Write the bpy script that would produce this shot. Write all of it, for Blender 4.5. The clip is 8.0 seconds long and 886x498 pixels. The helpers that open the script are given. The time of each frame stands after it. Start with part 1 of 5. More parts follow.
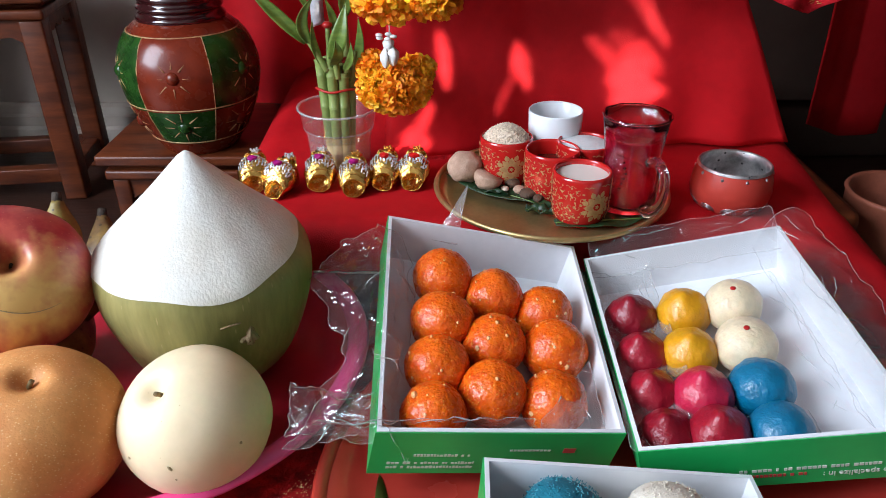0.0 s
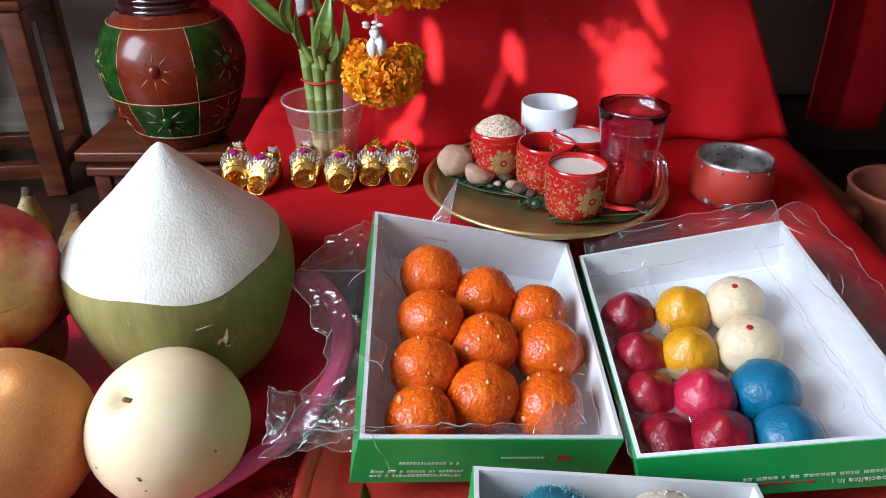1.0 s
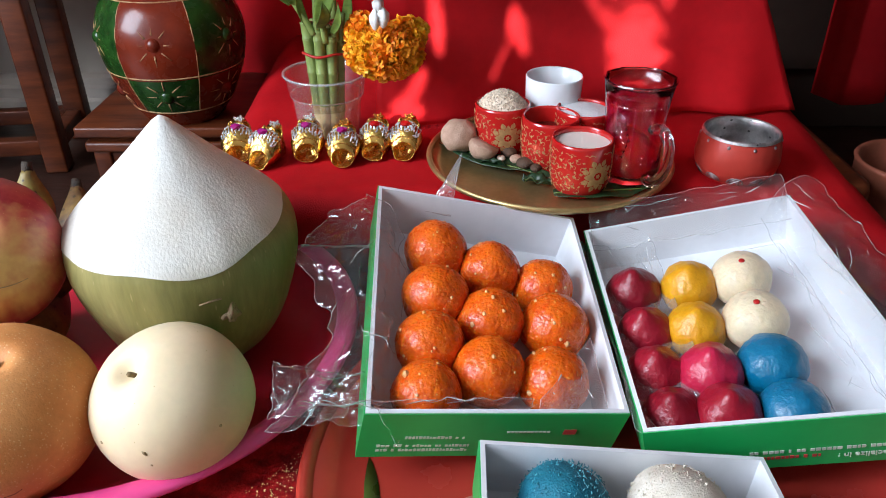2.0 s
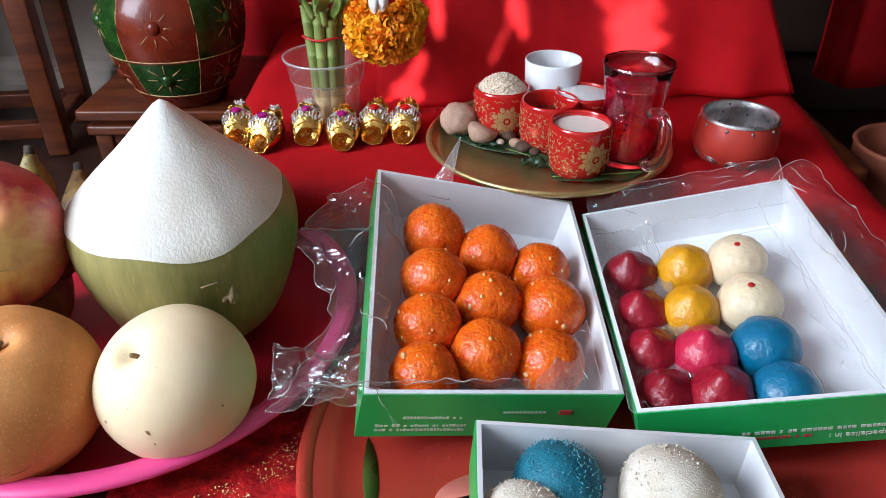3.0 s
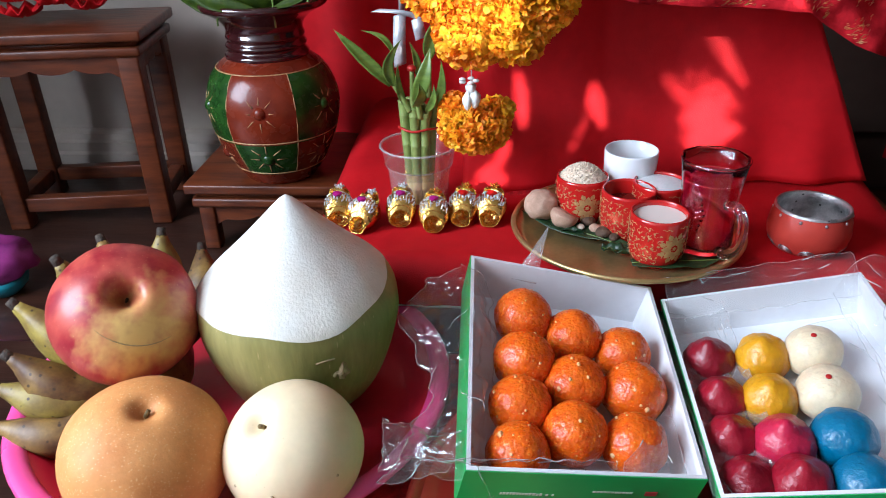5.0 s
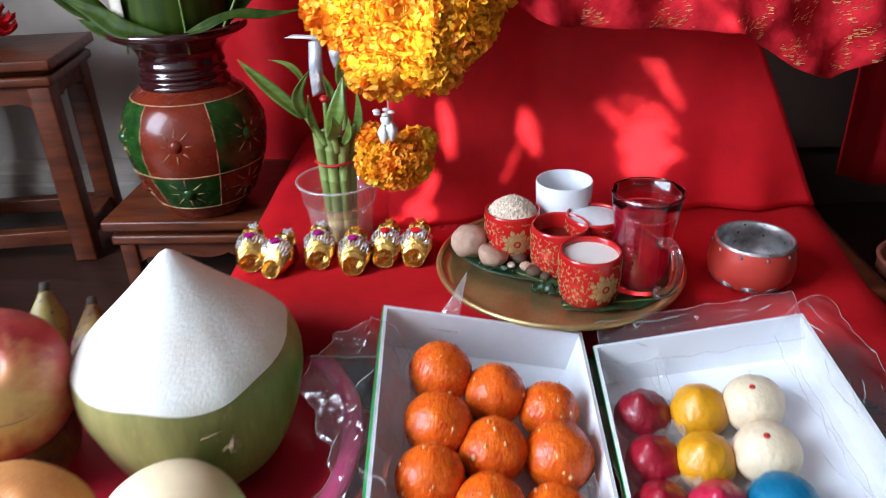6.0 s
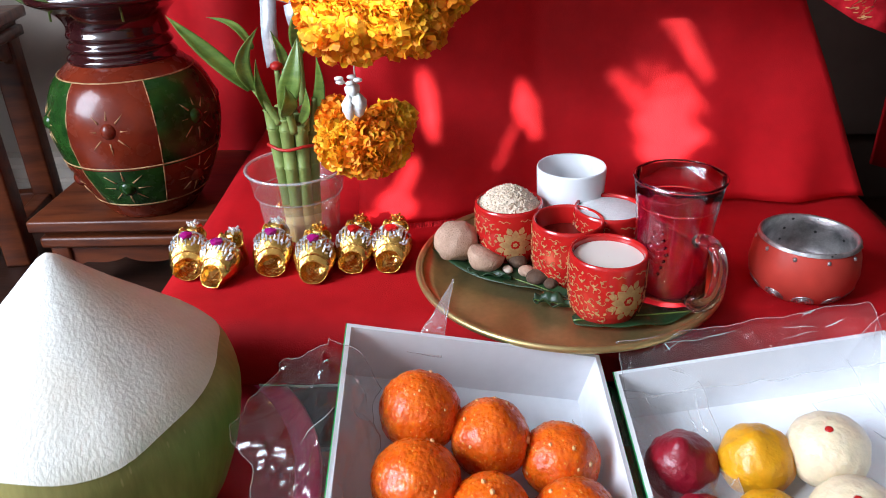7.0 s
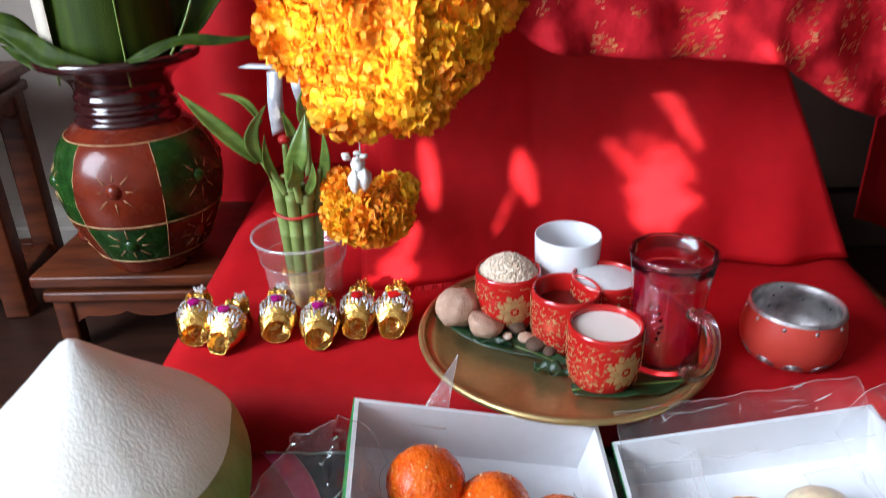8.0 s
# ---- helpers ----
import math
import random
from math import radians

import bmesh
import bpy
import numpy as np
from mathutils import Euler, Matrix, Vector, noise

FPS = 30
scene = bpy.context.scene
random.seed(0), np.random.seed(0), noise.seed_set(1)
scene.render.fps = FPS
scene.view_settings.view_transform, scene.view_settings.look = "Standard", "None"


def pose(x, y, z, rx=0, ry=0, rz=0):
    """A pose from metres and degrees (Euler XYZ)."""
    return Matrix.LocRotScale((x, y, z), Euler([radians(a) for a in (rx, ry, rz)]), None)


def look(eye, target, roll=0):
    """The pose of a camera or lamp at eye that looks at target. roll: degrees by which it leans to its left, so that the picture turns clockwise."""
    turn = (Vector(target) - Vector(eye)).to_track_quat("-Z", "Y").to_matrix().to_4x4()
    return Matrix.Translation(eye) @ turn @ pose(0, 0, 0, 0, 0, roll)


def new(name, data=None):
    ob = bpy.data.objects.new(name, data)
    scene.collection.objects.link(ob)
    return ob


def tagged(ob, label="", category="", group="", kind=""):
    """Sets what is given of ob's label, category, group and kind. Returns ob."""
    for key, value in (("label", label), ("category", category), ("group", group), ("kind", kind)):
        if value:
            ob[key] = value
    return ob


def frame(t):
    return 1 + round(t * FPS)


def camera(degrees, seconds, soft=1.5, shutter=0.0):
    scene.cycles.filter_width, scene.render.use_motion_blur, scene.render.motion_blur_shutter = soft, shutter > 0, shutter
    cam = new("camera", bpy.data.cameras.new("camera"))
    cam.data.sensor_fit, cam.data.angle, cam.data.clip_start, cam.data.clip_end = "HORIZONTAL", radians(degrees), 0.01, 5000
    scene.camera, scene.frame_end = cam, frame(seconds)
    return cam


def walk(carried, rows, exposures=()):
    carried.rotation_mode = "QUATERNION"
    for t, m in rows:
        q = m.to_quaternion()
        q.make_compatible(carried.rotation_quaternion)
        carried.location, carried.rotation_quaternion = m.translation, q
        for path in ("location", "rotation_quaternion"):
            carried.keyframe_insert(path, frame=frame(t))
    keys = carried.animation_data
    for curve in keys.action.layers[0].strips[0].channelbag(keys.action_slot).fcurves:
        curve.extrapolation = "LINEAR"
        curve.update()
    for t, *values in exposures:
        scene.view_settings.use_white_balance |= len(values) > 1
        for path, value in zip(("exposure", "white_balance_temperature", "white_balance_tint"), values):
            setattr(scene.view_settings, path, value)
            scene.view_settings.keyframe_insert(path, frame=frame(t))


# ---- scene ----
cam = camera(61.9, 8.0, soft=0.85, shutter=0.5)
METRES, EYE, TILT, LEAN, TURN = 0.43, 0.30, -29.5, 0.0, 0.0
ROWS = [
    (0.0, 0.0, 0.0, 0.0, 0.0, 0.0, -0.0),
    (0.5, 0.0128, 0.039, -0.0027, -0.13, 0.03, 0.07),
    (1.0, 0.0118, 0.0602, -0.0049, -0.36, -0.04, 0.12),
    (1.5, 0.0011, 0.071, -0.0112, -0.39, -0.69, 0.18),
    (3.0, 0.0106, 0.0577, -0.0098, -0.18, -3.06, 0.14),
    (3.5, -0.0295, -0.0034, 0.0199, 1.93, -1.69, -1.08),
    (4.0, -0.0772, -0.0518, 0.0257, 4.14, -0.58, -1.34),
    (5.5, -0.0056, -0.0427, 0.0626, 3.61, 1.47, -0.28),
    (6.0, 0.0614, 0.0719, 0.125, 2.45, 1.68, 0.53),
    (6.5, 0.0662, 0.2668, 0.1507, 1.89, 1.75, 0.64),
    (7.0, 0.0601, 0.3689, 0.133, 1.49, 1.81, 0.9),
    (7.5, 0.0489, 0.4086, 0.1511, 1.28, 2.27, 0.97),
    (8.0, 0.0388, 0.3242, 0.204, 0.61, 3.91, 0.94),
]
walk(cam, [(t, pose(0, 0, EYE, TILT, LEAN, TURN) @ pose(METRES * x, METRES * y, METRES * z, 90 + pitch, roll, yaw)) for t, x, y, z, yaw, pitch, roll in ROWS],
     exposures=[(0.0, 1.0, 6250, 10), (3.0, 1.0, 6250, 10), (4.0, 1.05, 6250, 10), (5.5, 1.13, 5850, 10), (6.5, 1.22, 6100, 10), (7.0, 1.27, 6150, 10), (8.0, 1.22, 6150, 10)])

# ---------------------------------------------------------------- light
SUN = Vector((0.40, -1.0, 0.42)).normalized()          # towards the sun
world = bpy.data.worlds.new("world")
scene.world = world
world.use_nodes = True
sky = world.node_tree.nodes.new("ShaderNodeTexSky")
sky.sky_type, sky.sun_disc = "NISHITA", False
sky.sun_elevation, sky.sun_rotation = math.asin(SUN.z), math.atan2(SUN.x, SUN.y)
world.node_tree.links.new(sky.outputs[0], world.node_tree.nodes["Background"].inputs[0])
world.node_tree.nodes["Background"].inputs[1].default_value = 0.12
sun = new("sun", bpy.data.lights.new("sun", "SUN"))
sun.data.energy, sun.data.angle, sun.data.color = 5.0, radians(0.5), (1.0, 0.93, 0.84)
sun.matrix_world = look(SUN * 3, (0, 0, 0))
day = new("window_daylight", bpy.data.lights.new("window_daylight", "AREA"))
day.data.shape, day.data.size, day.data.size_y = "RECTANGLE", 0.8, 0.95
day.data.energy, day.data.color = 26.5, (0.81, 0.89, 1.0)
day.matrix_world = look((-1.36, -0.12, 0.85), (0.0, 0.28, 0.05))


# ---------------------------------------------------------------- materials
def mat(name, c1, c2=None, scale=30.0, rough=0.5, metal=0.0, bump=0.15, bscale=None, coat=0.0, sss=0.0,
        sheen=0.0, fine=0.12, spots=None, stretch=(1, 1, 1), rvar=0.1, island=0.0, spec=0.5, grain=0.0):
    m = bpy.data.materials.new(name)
    m.use_nodes = True
    nt = m.node_tree
    n, l = nt.nodes, nt.links
    p = n["Principled BSDF"]
    tc = n.new("ShaderNodeTexCoord")
    mp = n.new("ShaderNodeMapping")
    mp.inputs["Scale"].default_value = stretch
    l.new(tc.outputs["Object"], mp.inputs[0])

    def tex(sc, detail=5.0):
        t = n.new("ShaderNodeTexNoise")
        t.inputs["Scale"].default_value, t.inputs["Detail"].default_value = sc, detail
        l.new(mp.outputs[0], t.inputs["Vector"])
        return t.outputs["Fac"]

    def ramp(fac, a, b):
        r = n.new("ShaderNodeMapRange")
        r.inputs["From Min"].default_value, r.inputs["From Max"].default_value = a, b
        l.new(fac, r.inputs["Value"])
        return r.outputs["Result"]

    def mix(fac, a, b, how="MIX"):
        x = n.new("ShaderNodeMix")
        x.data_type, x.blend_type = "RGBA", how
        if isinstance(fac, float):
            x.inputs["Factor"].default_value = fac
        else:
            l.new(fac, x.inputs["Factor"])
        ia, ib = x.inputs[6], x.inputs[7]
        for sock, v in ((ia, a), (ib, b)):
            if isinstance(v, tuple):
                sock.default_value = (*v, 1)
            else:
                l.new(v, sock)
        return x.outputs[2]

    col = mix(ramp(tex(scale), 0.36, 0.64), c1, c2 or tuple(0.8 * c for c in c1))
    if fine:
        col = mix(ramp(tex(scale * 9, 3.0), 0.3, 0.75), col, mix(float(fine), col, (0.0, 0.0, 0.0)))
    if spots:                                           # (colour, scale, size)
        v = n.new("ShaderNodeTexVoronoi")
        v.inputs["Scale"].default_value = spots[1]
        l.new(mp.outputs[0], v.inputs["Vector"])
        col = mix(ramp(v.outputs["Distance"], spots[2], spots[2] * 0.6), col, spots[0])
    if island:
        g = n.new("ShaderNodeNewGeometry")
        hv = n.new("ShaderNodeHueSaturation")
        mr = n.new("ShaderNodeMapRange")
        mr.inputs["To Min"].default_value, mr.inputs["To Max"].default_value = 1 - island, 1 + island
        l.new(g.outputs["Random Per Island"], mr.inputs["Value"])
        l.new(mr.outputs["Result"], hv.inputs["Value"])
        l.new(col, hv.inputs["Color"])
        col = hv.outputs[0]
    l.new(col, p.inputs["Base Color"])
    rr = n.new("ShaderNodeMapRange")
    rr.inputs["To Min"].default_value, rr.inputs["To Max"].default_value = max(0.02, rough - rvar), min(1, rough + rvar)
    l.new(tex(scale * 2.3), rr.inputs["Value"])
    l.new(rr.outputs["Result"], p.inputs["Roughness"])
    p.inputs["Metallic"].default_value = metal
    p.inputs["Specular IOR Level"].default_value = spec
    p.inputs["Coat Weight"].default_value = coat
    p.inputs["Coat Roughness"].default_value = 0.08
    p.inputs["Sheen Weight"].default_value = sheen
    if sss:
        p.inputs["Subsurface Weight"].default_value = sss
        p.inputs["Subsurface Radius"].default_value = (0.01, 0.005, 0.003)
        p.inputs["Subsurface Scale"].default_value = 0.2
    if bump:
        b = n.new("ShaderNodeBump")
        b.inputs["Strength"].default_value, b.inputs["Distance"].default_value = bump, 0.002
        high = tex(bscale or scale * 6, 4.0)
        if grain:
            g = n.new("ShaderNodeTexVoronoi")
            g.inputs["Scale"].default_value = grain
            l.new(mp.outputs[0], g.inputs["Vector"])
            s2 = n.new("ShaderNodeMath")
            s2.operation = "SUBTRACT"
            l.new(high, s2.inputs[0]), l.new(g.outputs["Distance"], s2.inputs[1])
            high = s2.outputs[0]
        l.new(high, b.inputs["Height"])
        l.new(b.outputs[0], p.inputs["Normal"])
    return m


def glass_mat(name, color=(1, 1, 1), rough=0.02, ior=1.45):
    m = bpy.data.materials.new(name)
    m.use_nodes = True
    p = m.node_tree.nodes["Principled BSDF"]
    p.inputs["Base Color"].default_value = (*color, 1)
    p.inputs["Transmission Weight"].default_value = 1
    p.inputs["Roughness"].default_value, p.inputs["IOR"].default_value = rough, ior
    return m


def film_mat(name, gloss=0.9, tint=(0.97, 0.97, 0.97), haze=0.04, body=(0.9, 0.9, 0.9)):
    """Thin clear film: see-through with a Fresnel gloss and a little haze."""
    m = bpy.data.materials.new(name)
    m.use_nodes = True
    n, l = m.node_tree.nodes, m.node_tree.links
    n.remove(n["Principled BSDF"])
    tr, gl, df = n.new("ShaderNodeBsdfTransparent"), n.new("ShaderNodeBsdfGlossy"), n.new("ShaderNodeBsdfDiffuse")
    tr.inputs[0].default_value = (*tint, 1)
    gl.inputs["Roughness"].default_value = 0.06
    df.inputs[0].default_value = (*body, 1)
    fr = n.new("ShaderNodeLayerWeight")
    fr.inputs["Blend"].default_value = 0.5
    pw, mul = n.new("ShaderNodeMath"), n.new("ShaderNodeMath")
    pw.operation, mul.operation = "POWER", "MULTIPLY_ADD"
    pw.inputs[1].default_value = 3.0
    mul.inputs[1].default_value, mul.inputs[2].default_value = 0.55 * gloss, 0.085 * gloss
    l.new(fr.outputs["Facing"], pw.inputs[0]), l.new(pw.outputs[0], mul.inputs[0])
    a, b = n.new("ShaderNodeMixShader"), n.new("ShaderNodeMixShader")
    a.inputs[0].default_value = haze
    l.new(tr.outputs[0], a.inputs[1]), l.new(df.outputs[0], a.inputs[2])
    l.new(mul.outputs[0], b.inputs[0]), l.new(a.outputs[0], b.inputs[1]), l.new(gl.outputs[0], b.inputs[2])
    l.new(b.outputs[0], n["Material Output"].inputs[0])
    return m


RED_CLOTH = mat("red_cloth", (0.52, 0.009, 0.013), (0.42, 0.006, 0.010), 9, 0.62, bump=0.25, bscale=900, spec=0.12)
RED_SATIN = mat("red_satin", (0.76, 0.014, 0.022), (0.64, 0.010, 0.016), 7, 0.50, bump=0.2, bscale=1100, spec=0.2)
DRAPE = mat("flecked_red_brocade", (0.60, 0.016, 0.026), (0.36, 0.007, 0.013), 60, 0.75, bump=0.5, bscale=160, spec=0.1)
GOLD_THREAD = mat("gold_thread", (0.90, 0.58, 0.16), (0.95, 0.78, 0.40), 40, 0.35, 0.35, bump=0)
WOOD = mat("brown_lacquered_wood", (0.130, 0.029, 0.008), (0.062, 0.013, 0.0045), 14, 0.40, bump=0.03, stretch=(1, 6, 6), coat=0.06, spec=0.3)
DARK_WOOD = mat("dark_floor_wood", (0.040, 0.014, 0.008), (0.022, 0.008, 0.005), 10, 0.35, bump=0.1, stretch=(1, 8, 8))
WALL = mat("painted_wall", (0.52, 0.46, 0.40), (0.44, 0.38, 0.32), 3, 0.8, bump=0.1, bscale=60)
CEIL = mat("ceiling_paint", (0.70, 0.69, 0.66), None, 3, 0.8, bump=0.05)
# Unseen south wall only: made paler than WALL to bounce fill light forward.
BOUNCE_WALL = mat("pale_bounce_wall", (0.62, 0.61, 0.58), (0.56, 0.55, 0.52), 3, 0.8, bump=0.1, bscale=60)
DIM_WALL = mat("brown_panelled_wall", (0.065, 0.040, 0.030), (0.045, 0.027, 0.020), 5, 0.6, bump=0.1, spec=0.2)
PINK = mat("pink_plastic", (0.84, 0.085, 0.300), (0.80, 0.070, 0.260), 8, 0.32, bump=0.04, fine=0.04, sss=0.1)
CRIMSON = mat("crimson_tray_inside", (0.58, 0.016, 0.040), (0.50, 0.013, 0.032), 12, 0.34, bump=0.05, fine=0.06)
TRAY_RED = mat("red_melamine", (0.48, 0.05, 0.03), (0.40, 0.035, 0.025), 10, 0.25, bump=0.03, fine=0.05)
GREEN_CARD = mat("green_printed_card", (0.018, 0.40, 0.095), (0.014, 0.34, 0.078), 20, 0.38, bump=0.04, fine=0.05)
WHITE_CARD = mat("white_card", (0.80, 0.81, 0.83), (0.75, 0.76, 0.79), 15, 0.55, bump=0.05, fine=0.04)
LADDU = mat("orange_laddu", (0.84, 0.155, 0.005), (0.70, 0.094, 0.004), 130, 0.28, bump=0.30, bscale=620, sss=0.5, fine=0.0, coat=0.15, grain=430, spots=((0.94, 0.42, 0.10), 330, 0.20), spec=0.45)
NUTBIT = mat("nut_bit", (0.92, 0.56, 0.28), (0.84, 0.42, 0.16), 150, 0.4, bump=0.1)
HUSK = mat("white_trimmed_husk", (0.79, 0.77, 0.71), (0.72, 0.67, 0.58), 25, 0.8, bump=0.28, bscale=560, stretch=(1, 1, 0.30), fine=0.06)
GREENSHELL = mat("green_coconut_skin", (0.37, 0.315, 0.115), (0.24, 0.22, 0.070), 34, 0.45, bump=0.16, stretch=(1, 1, 0.16), fine=0.2, spots=((0.40, 0.32, 0.14), 190, 0.12), spec=0.35)
HUSK_OLD = mat("dried_scar", (0.46, 0.33, 0.20), (0.36, 0.24, 0.12), 150, 0.8, bump=0.4)
PEAR_W = mat("cream_pear_skin", (0.86, 0.71, 0.47), (0.80, 0.64, 0.40), 18, 0.50, bump=0.10, fine=0.05, sss=0.15, spots=((0.52, 0.38, 0.17), 130, 0.045), spec=0.35)
PEAR_B = mat("russet_pear_skin", (0.72, 0.32, 0.105), (0.62, 0.235, 0.065), 26, 0.55, bump=0.16, bscale=600, fine=0.12, sss=0.1, spots=((0.80, 0.52, 0.25), 460, 0.21), spec=0.3)
STALK_BROWN = mat("brown_stalk", (0.22, 0.14, 0.045), (0.10, 0.06, 0.022), 260, 0.7, bump=0.4)
STEM = mat("dry_stem", (0.08, 0.05, 0.02), (0.04, 0.025, 0.012), 200, 0.8, bump=0.4)
VASE_RED = mat("terracotta_glaze", (0.180, 0.023, 0.008), (0.115, 0.014, 0.006), 26, 0.26, bump=0.08, coat=0.25, spec=0.22)
VASE_GREEN = mat("green_vase_glaze", (0.020, 0.068, 0.010), (0.008, 0.032, 0.006), 40, 0.26, bump=0.10, coat=0.25, spec=0.22)
VASE_DARK = mat("dark_brown_glaze", (0.040, 0.008, 0.008), (0.024, 0.005, 0.006), 18, 0.12, bump=0.06, coat=0.8)
VASE_LINE = mat("cream_incised_line", (0.48, 0.30, 0.13), (0.26, 0.11, 0.04), 120, 0.6, bump=0.2)
CUP_RED = mat("red_porcelain", (0.50, 0.014, 0.012), (0.44, 0.010, 0.010), 30, 0.14, bump=0.02, fine=0.03, coat=0.5)
GILT = mat("gilt_print", (0.56, 0.35, 0.14), (0.42, 0.23, 0.09), 260, 0.5, 0.25, bump=0.1)
PORCELAIN = mat("white_porcelain", (0.80, 0.82, 0.84), (0.76, 0.78, 0.80), 12, 0.15, bump=0.0, fine=0.02)
BRASS = mat("brass", (0.66, 0.50, 0.23), (0.54, 0.39, 0.16), 30, 0.40, 0.85, bump=0.06)
GOLD = mat("shiny_gold", (0.84, 0.52, 0.15), (0.70, 0.40, 0.09), 90, 0.22, 1.0, bump=0.5, bscale=260)
SILVER = mat("silver_foil", (0.88, 0.88, 0.90), (0.72, 0.72, 0.74), 120, 0.28, 0.75, bump=0.2)
TARNISH = mat("tarnished_silver", (0.74, 0.73, 0.72), (0.34, 0.33, 0.33), 70, 0.46, 0.9, bump=0.2, spots=((0.10, 0.10, 0.10), 110, 0.16))
BOWL_RED = mat("red_enamel", (0.60, 0.060, 0.040), (0.52, 0.046, 0.032), 20, 0.36, bump=0.05, fine=0.05)


# ---------------------------------------------------------------- mesh helpers
def obj(name, bm, material, smooth=True):
    me = bpy.data.meshes.new(name)
    bm.normal_update()
    bm.to_mesh(me)
    bm.free()
    for p in me.polygons:
        p.use_smooth = smooth
    for m in (material if isinstance(material, (list, tuple)) else [material]):
        me.materials.append(m)
    return new(name, me)


def part(name, bm, material, parent, label="", smooth=True):
    ob = obj(name, bm, material, smooth)
    ob.parent = parent
    return tagged(ob, label)


def thing(name, label, category, m=None, group="", kind=""):
    e = new(name)
    e.empty_display_size = 0.03
    if m is not None:
        e.matrix_basis = m
    return tagged(e, label, category, group, kind)


def lathe(profile, seg=48, wobble=None):
    """Turns (r, z) pairs round z. wobble(angle, r, z) gives a new (r, z)."""
    bm = bmesh.new()
    rings = []
    for r, z in profile:
        ring = []
        if r < 1e-6:
            ring = [bm.verts.new((0, 0, z))] * seg
        else:
            for i in range(seg):
                a = 2 * math.pi * i / seg
                rr, zz = wobble(a, r, z) if wobble else (r, z)
                ring.append(bm.verts.new((rr * math.cos(a), rr * math.sin(a), zz)))
        rings.append(ring)
    for k in range(len(rings) - 1):
        for i in range(seg):
            j = (i + 1) % seg
            vs = []
            for v in (rings[k][i], rings[k][j], rings[k + 1][j], rings[k + 1][i]):
                if v not in vs:
                    vs.append(v)
            if len(vs) > 2:
                bm.faces.new(vs)
    return bm


def smooth_line(pts, n=6):
    """Catmull-Rom through the points."""
    ps = [Vector(p) for p in pts]
    ps = [2 * ps[0] - ps[1]] + ps + [2 * ps[-1] - ps[-2]]
    out = []
    for i in range(1, len(ps) - 2):
        a, b, c, d = ps[i - 1:i + 3]
        for k in range(n):
            t = k / n
            out.append(0.5 * (2 * b + (c - a) * t + (2 * a - 5 * b + 4 * c - d) * t * t + (3 * b - a - 3 * c + d) * t ** 3))
    out.append(ps[-2])
    return out


def tube(bm, pts, radius, seg=8, taper=None, caps=True):
    pts = [Vector(p) for p in pts]
    up, rings = None, []
    for i, p in enumerate(pts):
        d = (pts[min(i + 1, len(pts) - 1)] - pts[max(i - 1, 0)])
        d = d.normalized() if d.length > 1e-9 else Vector((0, 0, 1))
        if up is None:
            up = d.orthogonal().normalized()
        up = (up - d * up.dot(d)).normalized()
        side = d.cross(up)
        r = radius * (taper(i / max(1, len(pts) - 1)) if taper else 1)
        rings.append([bm.verts.new(p + r * (math.cos(2 * math.pi * k / seg) * up + math.sin(2 * math.pi * k / seg) * side)) for k in range(seg)])
    for a, b in zip(rings, rings[1:]):
        for k in range(seg):
            bm.faces.new((a[k], a[(k + 1) % seg], b[(k + 1) % seg], b[k]))
    if caps:
        bm.faces.new(rings[0][::-1]), bm.faces.new(rings[-1])
    return bm


def ball(bm, centre, radii, sub=3, rough=0.0, freq=40.0, rot=None, seed=0.0):
    r = bmesh.ops.create_icosphere(bm, subdivisions=sub, radius=1)
    rx, ry, rz = radii if isinstance(radii, (tuple, list)) else (radii,) * 3
    for v in r["verts"]:
        c = v.co.copy()
        k = 1 + (rough * noise.noise(c * freq * rx + Vector((seed, seed * 1.7, 3.1))) if rough else 0)
        q = Vector((c.x * rx, c.y * ry, c.z * rz)) * k
        v.co = (rot @ q if rot else q) + Vector(centre)
    return bm


def slab(bm, lo, hi, bevel=0.0):
    r = bmesh.ops.create_cube(bm, size=1)
    for v in r["verts"]:
        v.co = Vector([(a + b) / 2 + c * (b - a) for a, b, c in zip(lo, hi, v.co)])
    if bevel:
        es = list({e for v in r["verts"] for e in v.link_edges})
        bmesh.ops.bevel(bm, geom=es, offset=bevel, segments=2, affect="EDGES", profile=0.6)
    return bm


def hexa(bm, c):
    """A solid from eight corners: four below, four above, both in the same turn."""
    v = [bm.verts.new(p) for p in c]
    for f in ((3, 2, 1, 0), (4, 5, 6, 7), (0, 1, 5, 4), (1, 2, 6, 5), (2, 3, 7, 6), (3, 0, 4, 7)):
        bm.faces.new([v[i] for i in f])
    return bm


def sheet(fn, nu, nv, thick=0.0):
    """A sheet of nu x nv cells through fn(u, v), made solid where thick is given."""
    bm = bmesh.new()
    g = [[bm.verts.new(fn(i / nu, j / nv)) for j in range(nv + 1)] for i in range(nu + 1)]
    for i in range(nu):
        for j in range(nv):
            bm.faces.new((g[i][j], g[i + 1][j], g[i + 1][j + 1], g[i][j + 1]))
    if thick:
        bm.normal_update()
        bmesh.ops.solidify(bm, geom=bm.faces[:], thickness=thick)
    return bm


def nz(x, y=0.0, z=0.0):
    return noise.noise(Vector((x, y, z)))


# ---------------------------------------------------------------- the room
FLOOR, TABLE, CLOTH = -0.170, -0.088, -0.012


def solid(name, lo, hi, material, label, category, bevel=0.0):
    return tagged(obj(name, slab(bmesh.new(), lo, hi, bevel), material, False), label, category, kind="structure")


